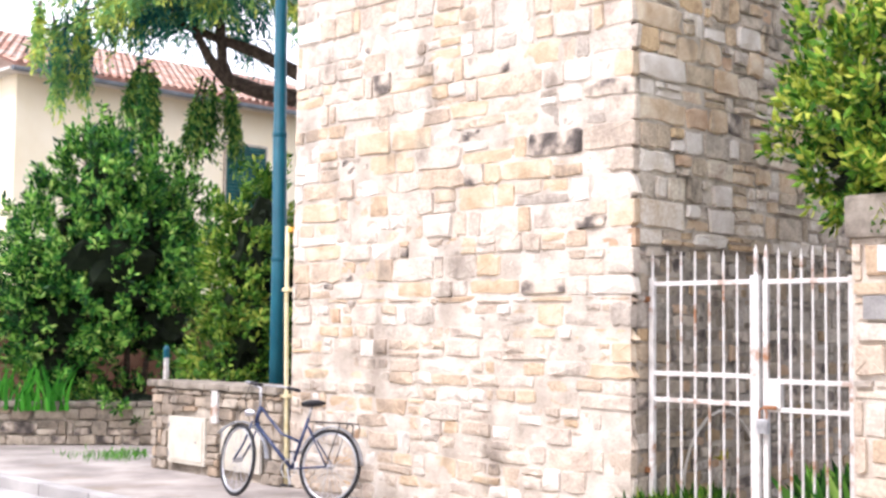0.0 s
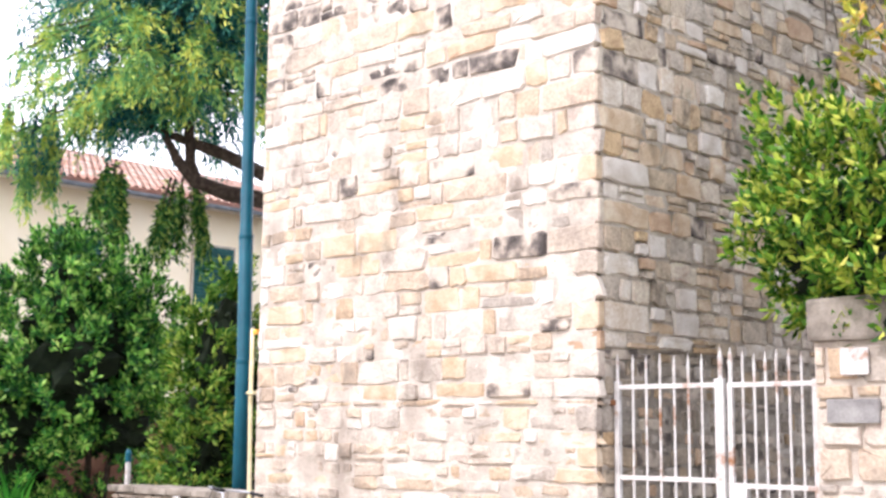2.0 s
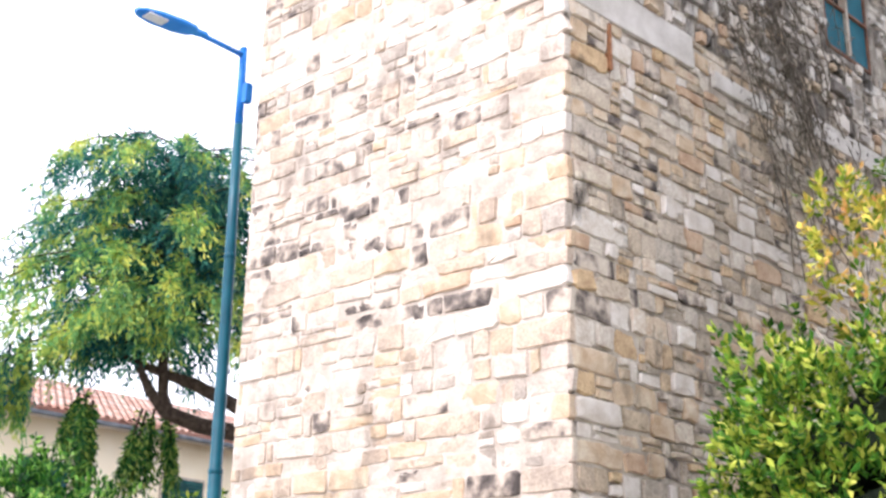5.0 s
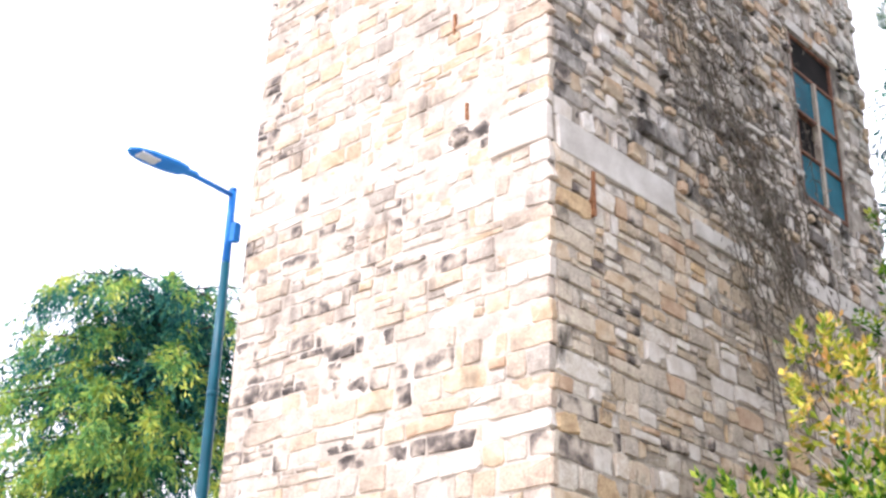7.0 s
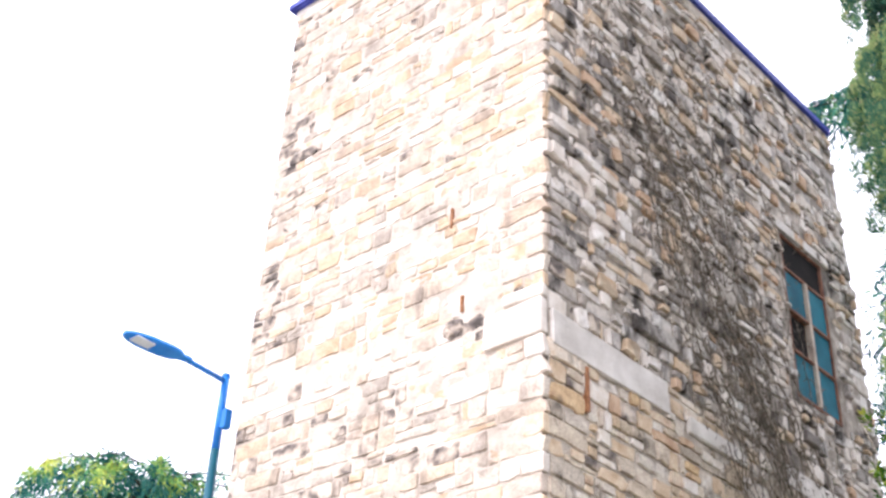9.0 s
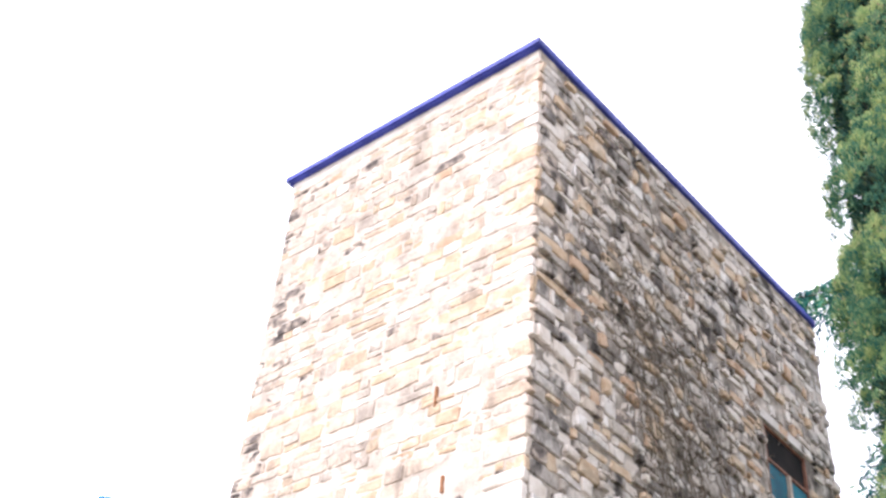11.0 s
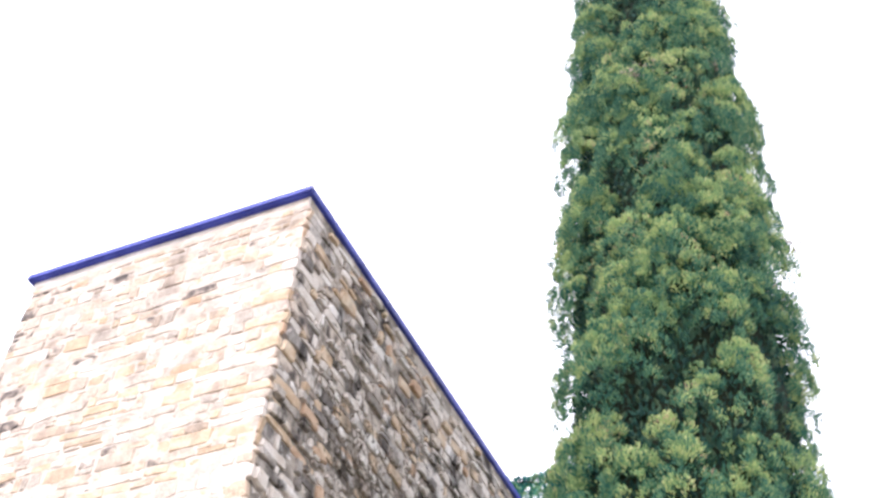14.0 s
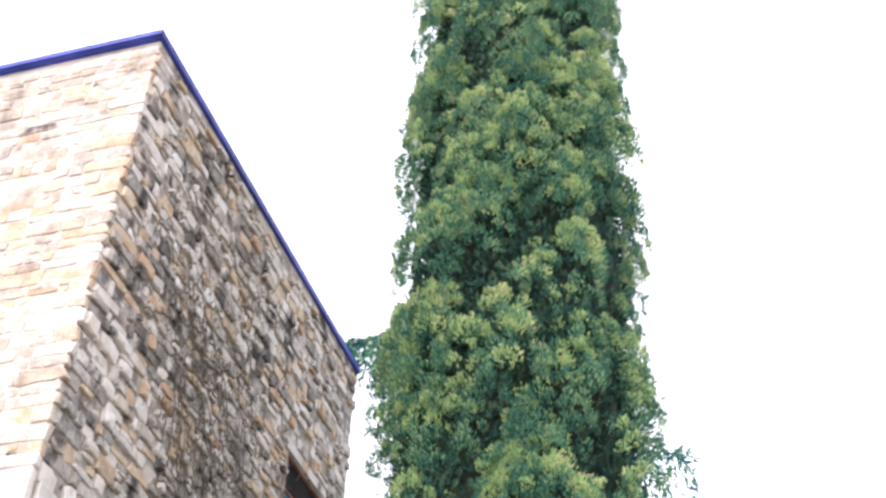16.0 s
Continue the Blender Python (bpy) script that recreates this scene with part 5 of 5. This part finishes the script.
for j in range(5):
    a = math.pi * j / 4
    for s_, rr in ((0, 0.085), (1, 0.07)):
        tv.append((s_ * -0.45, rr * math.cos(a), rr * 0.8 * math.sin(a) + 0.02 * (1 - s_)))
tf = [(2 * j, 2 * j + 1, 2 * j + 3, 2 * j + 2) for j in range(4)]
tile_me = bpy.data.meshes.new("roof_tile")
tile_me.from_pydata(tv, [], tf)
M["tile_piece"] = material("terracotta_tile_piece", ((0.0, (0.36, 0.19, 0.14)), (0.35, (0.46, 0.28, 0.22)), (0.7, (0.54, 0.40, 0.33)), (1.0, (0.40, 0.32, 0.28))), 0.85, 6, "object", bump=0.4)
tile_me.materials.append(M["tile_piece"])
jv, jf = [], []
tva = np.array(tv)
tr_ = random.Random(91)
for row in range(15):
    for col in range(85):
        sdist = row * 0.4
        m = pose(0.66 - sdist * math.cos(slope), 0.1 + col * 0.205 + tr_.uniform(-0.012, 0.012), 7.03 + sdist * math.sin(slope), 0, math.degrees(slope), tr_.uniform(-2, 2))
        if row < 7 and col < 42:
            ob = new("roof_tile", tile_me)
            ob.parent = roof_sheet
            ob.matrix_basis = m
        else:
            t = np.array(m)
            b = len(jv) * len(tv)
            jv.append(tva @ t[:3, :3].T + t[:3, 3])
            jf += [tuple(a + b for a in f) for f in tf]
tagged(raw("roof_tile_field", np.concatenate(jv).tolist(), jf, M["tile"], roof_sheet), kind="stuff")
for y0, z0, high in ((5.66, 4.55, 1.5), (2.0, 4.55, 1.5), (9.6, 4.55, 1.5), (5.66, 1.0, 1.6)):
    w = part("window", boxed(0.0, 0.05, y0 - 0.06, y0 + 1.2, z0 - 0.06, z0 + high + 0.06), M["mullion"], house)
    for s_ in (0, 1):
        ya = y0 + s_ * 0.575
        sh = part("shutter", boxed(0.05, 0.075, ya, ya + 0.56, z0, z0 + high), M["shutter"], w, "green louvred shutter")
        for q in range(int(high / 0.085)):
            sl = boxed(-0.025, 0.025, ya + 0.05, ya + 0.51, -0.008, 0.008)
            bmesh.ops.transform(sl, matrix=pose(0.085, 0, z0 + 0.06 + q * 0.085, 0, 35, 0), verts=sl.verts)
            me = mesh_of(sl, M["shutter"], "slat")
            so = new("slat", me)
            so.parent = sh
    part("sill", boxed(0.0, 0.16, y0 - 0.08, y0 + 1.22, z0 - 0.13, z0 - 0.06, bevel=0.01), M["soffit"], w)
yard = thing("yard_wall", (-13.6, 1.2, 0), "reddish brick yard wall behind the bushes", "wall", rz=60)
M["brick"] = material("dull_red_brick", ((0.3, (0.12, 0.06, 0.04)), (0.7, (0.22, 0.12, 0.08))), 0.9, 3, bump=0.6)
part("wall", boxed(-4, 6, 0, 0.25, 0, 2.1), M["brick"], yard)
part("coping", boxed(-4.05, 6.05, -0.05, 0.3, 2.1, 2.18, bevel=0.015), capm, yard)

# ---- the far side of the street, behind the camera: unseen building, added for bounced light ----
opp = thing("street_building", (0, -11.6, 0), "added unseen plastered building across the road", "building")
part("wall", boxed(-40, 40, -6, 0, -0.2, 6.0), M["plaster"], opp)
part("roof", boxed(-40.2, 40.2, -6.2, 0.4, 6.0, 6.25), M["tile"], opp)

# ---- stones, last ----
BEDS_FOOT, BEDS = levels(0.0, 1.9, (0.1, 0.2), 101), levels(1.9, LEDGE, (0.14, 0.265), 102)
BEDS_HIGH = levels(LEDGE, H - 0.17, (0.12, 0.24), 103)
in_block = lambda q: q[0] > W - 0.66 and LEDGE - 0.26 < q[1] < LEDGE + 0.1 or q[0] > W - 0.42 and LEDGE < q[1] < LEDGE + 0.26
lower = courses(W + 0.04, BEDS_FOOT, (0.16, 0.5), 0.026, 101, 0.014, "end", 0.3)
upper = [q for q in courses(W + 0.065, BEDS, (0.2, 0.62), 0.02, 102, 0.01, "end") if not in_block(q)]
crown = [q for q in courses(W + 0.065, BEDS_HIGH, (0.16, 0.55), 0.02, 103, 0.01, "end", 0.2) if not in_block(q)]
front_m = pose(-W, 0, 0)
lay(front_face, lower + upper, front_m, DRESSED + RUBBLE[:5], FRONT_MATS, lambda u, v: v, (0.06, 0.088), front_pick, 2.2)


def field(parent, stones, m, shapes, mats, depth, pick, tilt, name="stone"):
    """The high courses, joined."""
    r = random.Random(len(stones) + 5)
    jv, jf, js, base = [], [], [], 0
    for u, v, w, h in stones:
        k = r.randrange(len(shapes))
        t = np.array(m @ pose(u, 0, v, 0, r.uniform(-tilt, tilt), 0) @ Matrix.Diagonal((w, r.uniform(*depth), h, 1)))
        jv.append(shapes[k][0] @ t[:3, :3].T + t[:3, 3])
        jf += [tuple(a + base for a in f) for f in shapes[k][1]]
        js += [pick(u, v, w, h, r)] * len(shapes[k][1])
        base += len(shapes[k][0])
    tagged(raw(name + "_field", np.concatenate(jv).tolist(), jf, [mats["island"]] + mats["special"], parent, slots=js), kind="stuff")


field(front_face, crown, front_m, DRESSED + RUBBLE[:8], FRONT_MATS, (0.06, 0.081), front_pick, 1.8)
side_foot = courses(D, BEDS_FOOT + levels(1.9, 2.3, (0.1, 0.18), 110), (0.1, 0.34), 0.03, 110, 0.012, "start", 0.5)
side_low = courses(D, levels(2.3, 2.3 + BEDS[3][0] - 2.3, (0.1, 0.2), 104) + BEDS[3:], (0.16, 0.5), 0.028, 104, 0.014, "start", 0.35)
side_high = courses(D, BEDS_HIGH, (0.14, 0.42), 0.03, 105, 0.02, "start", 0.3)
hits = lambda q, b: q[0] + q[2] / 2 > b[0] and q[0] - q[2] / 2 < b[1] and q[1] + q[3] / 2 > b[2] and q[1] - q[3] / 2 < b[3]
in_band = lambda q: any(b[0] < q[0] < b[1] and b[2] < q[1] < b[3] for b in BANDS)
foot_pick = lambda u, v, w, h, r: 1 if r.random() < 0.25 else 3 if r.random() < 0.04 else 0
lay(side_face, [q for q in side_low if not in_band(q)], side_m, RUBBLE + DRESSED[:6], SIDE_MATS, lambda u, v: v + 0.5 * u, (0.05, 0.085), side_pick, 2.2)
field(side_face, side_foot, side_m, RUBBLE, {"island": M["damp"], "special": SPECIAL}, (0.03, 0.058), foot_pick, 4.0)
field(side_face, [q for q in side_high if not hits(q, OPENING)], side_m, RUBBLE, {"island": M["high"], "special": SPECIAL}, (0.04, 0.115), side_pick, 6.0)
lay(gw, [s for s in courses(7.1, levels(0.0, 2.23, (0.13, 0.28), 106), (0.2, 0.5), 0.028, 106, 0.012)], pose(1.9, 0.03, 0), DRESSED, FRONT_MATS, lambda u, v: u, (0.05, 0.08), None, 1.0)
low_s = [s for s in courses(2.44, levels(0.0, 0.92, (0.09, 0.19), 107), (0.14, 0.4), 0.02, 107, 0.008) if not (0.35 < s[0] < 1.16 and s[1] < 0.68) and not (1.38 < s[0] < 2.16 and s[1] < 0.62)]
lay(lw, low_s, pose(-6.72, -0.12, 0), RUBBLE, LOW_MATS, lambda u, v: v, (0.03, 0.06), None, 2.0)
lay(lw, courses(0.3, levels(0.0, 0.92, (0.1, 0.2), 109), (0.14, 0.3), 0.02, 109), pose(-6.72, 0.19, 0, 0, 0, -90), RUBBLE, LOW_MATS, lambda u, v: v, (0.03, 0.06), None, 2.0)
lay(pw, courses(9.2, levels(0.0, 0.51, (0.12, 0.22), 108), (0.16, 0.5), 0.02, 108, 0.01), pose(-4, 0.03, 0), RUBBLE, LOW_MATS, lambda u, v: abs(u - 4.5), (0.03, 0.06), lambda u, v, w, h, r: 1 if r.random() < 0.25 else 0, 2.0)
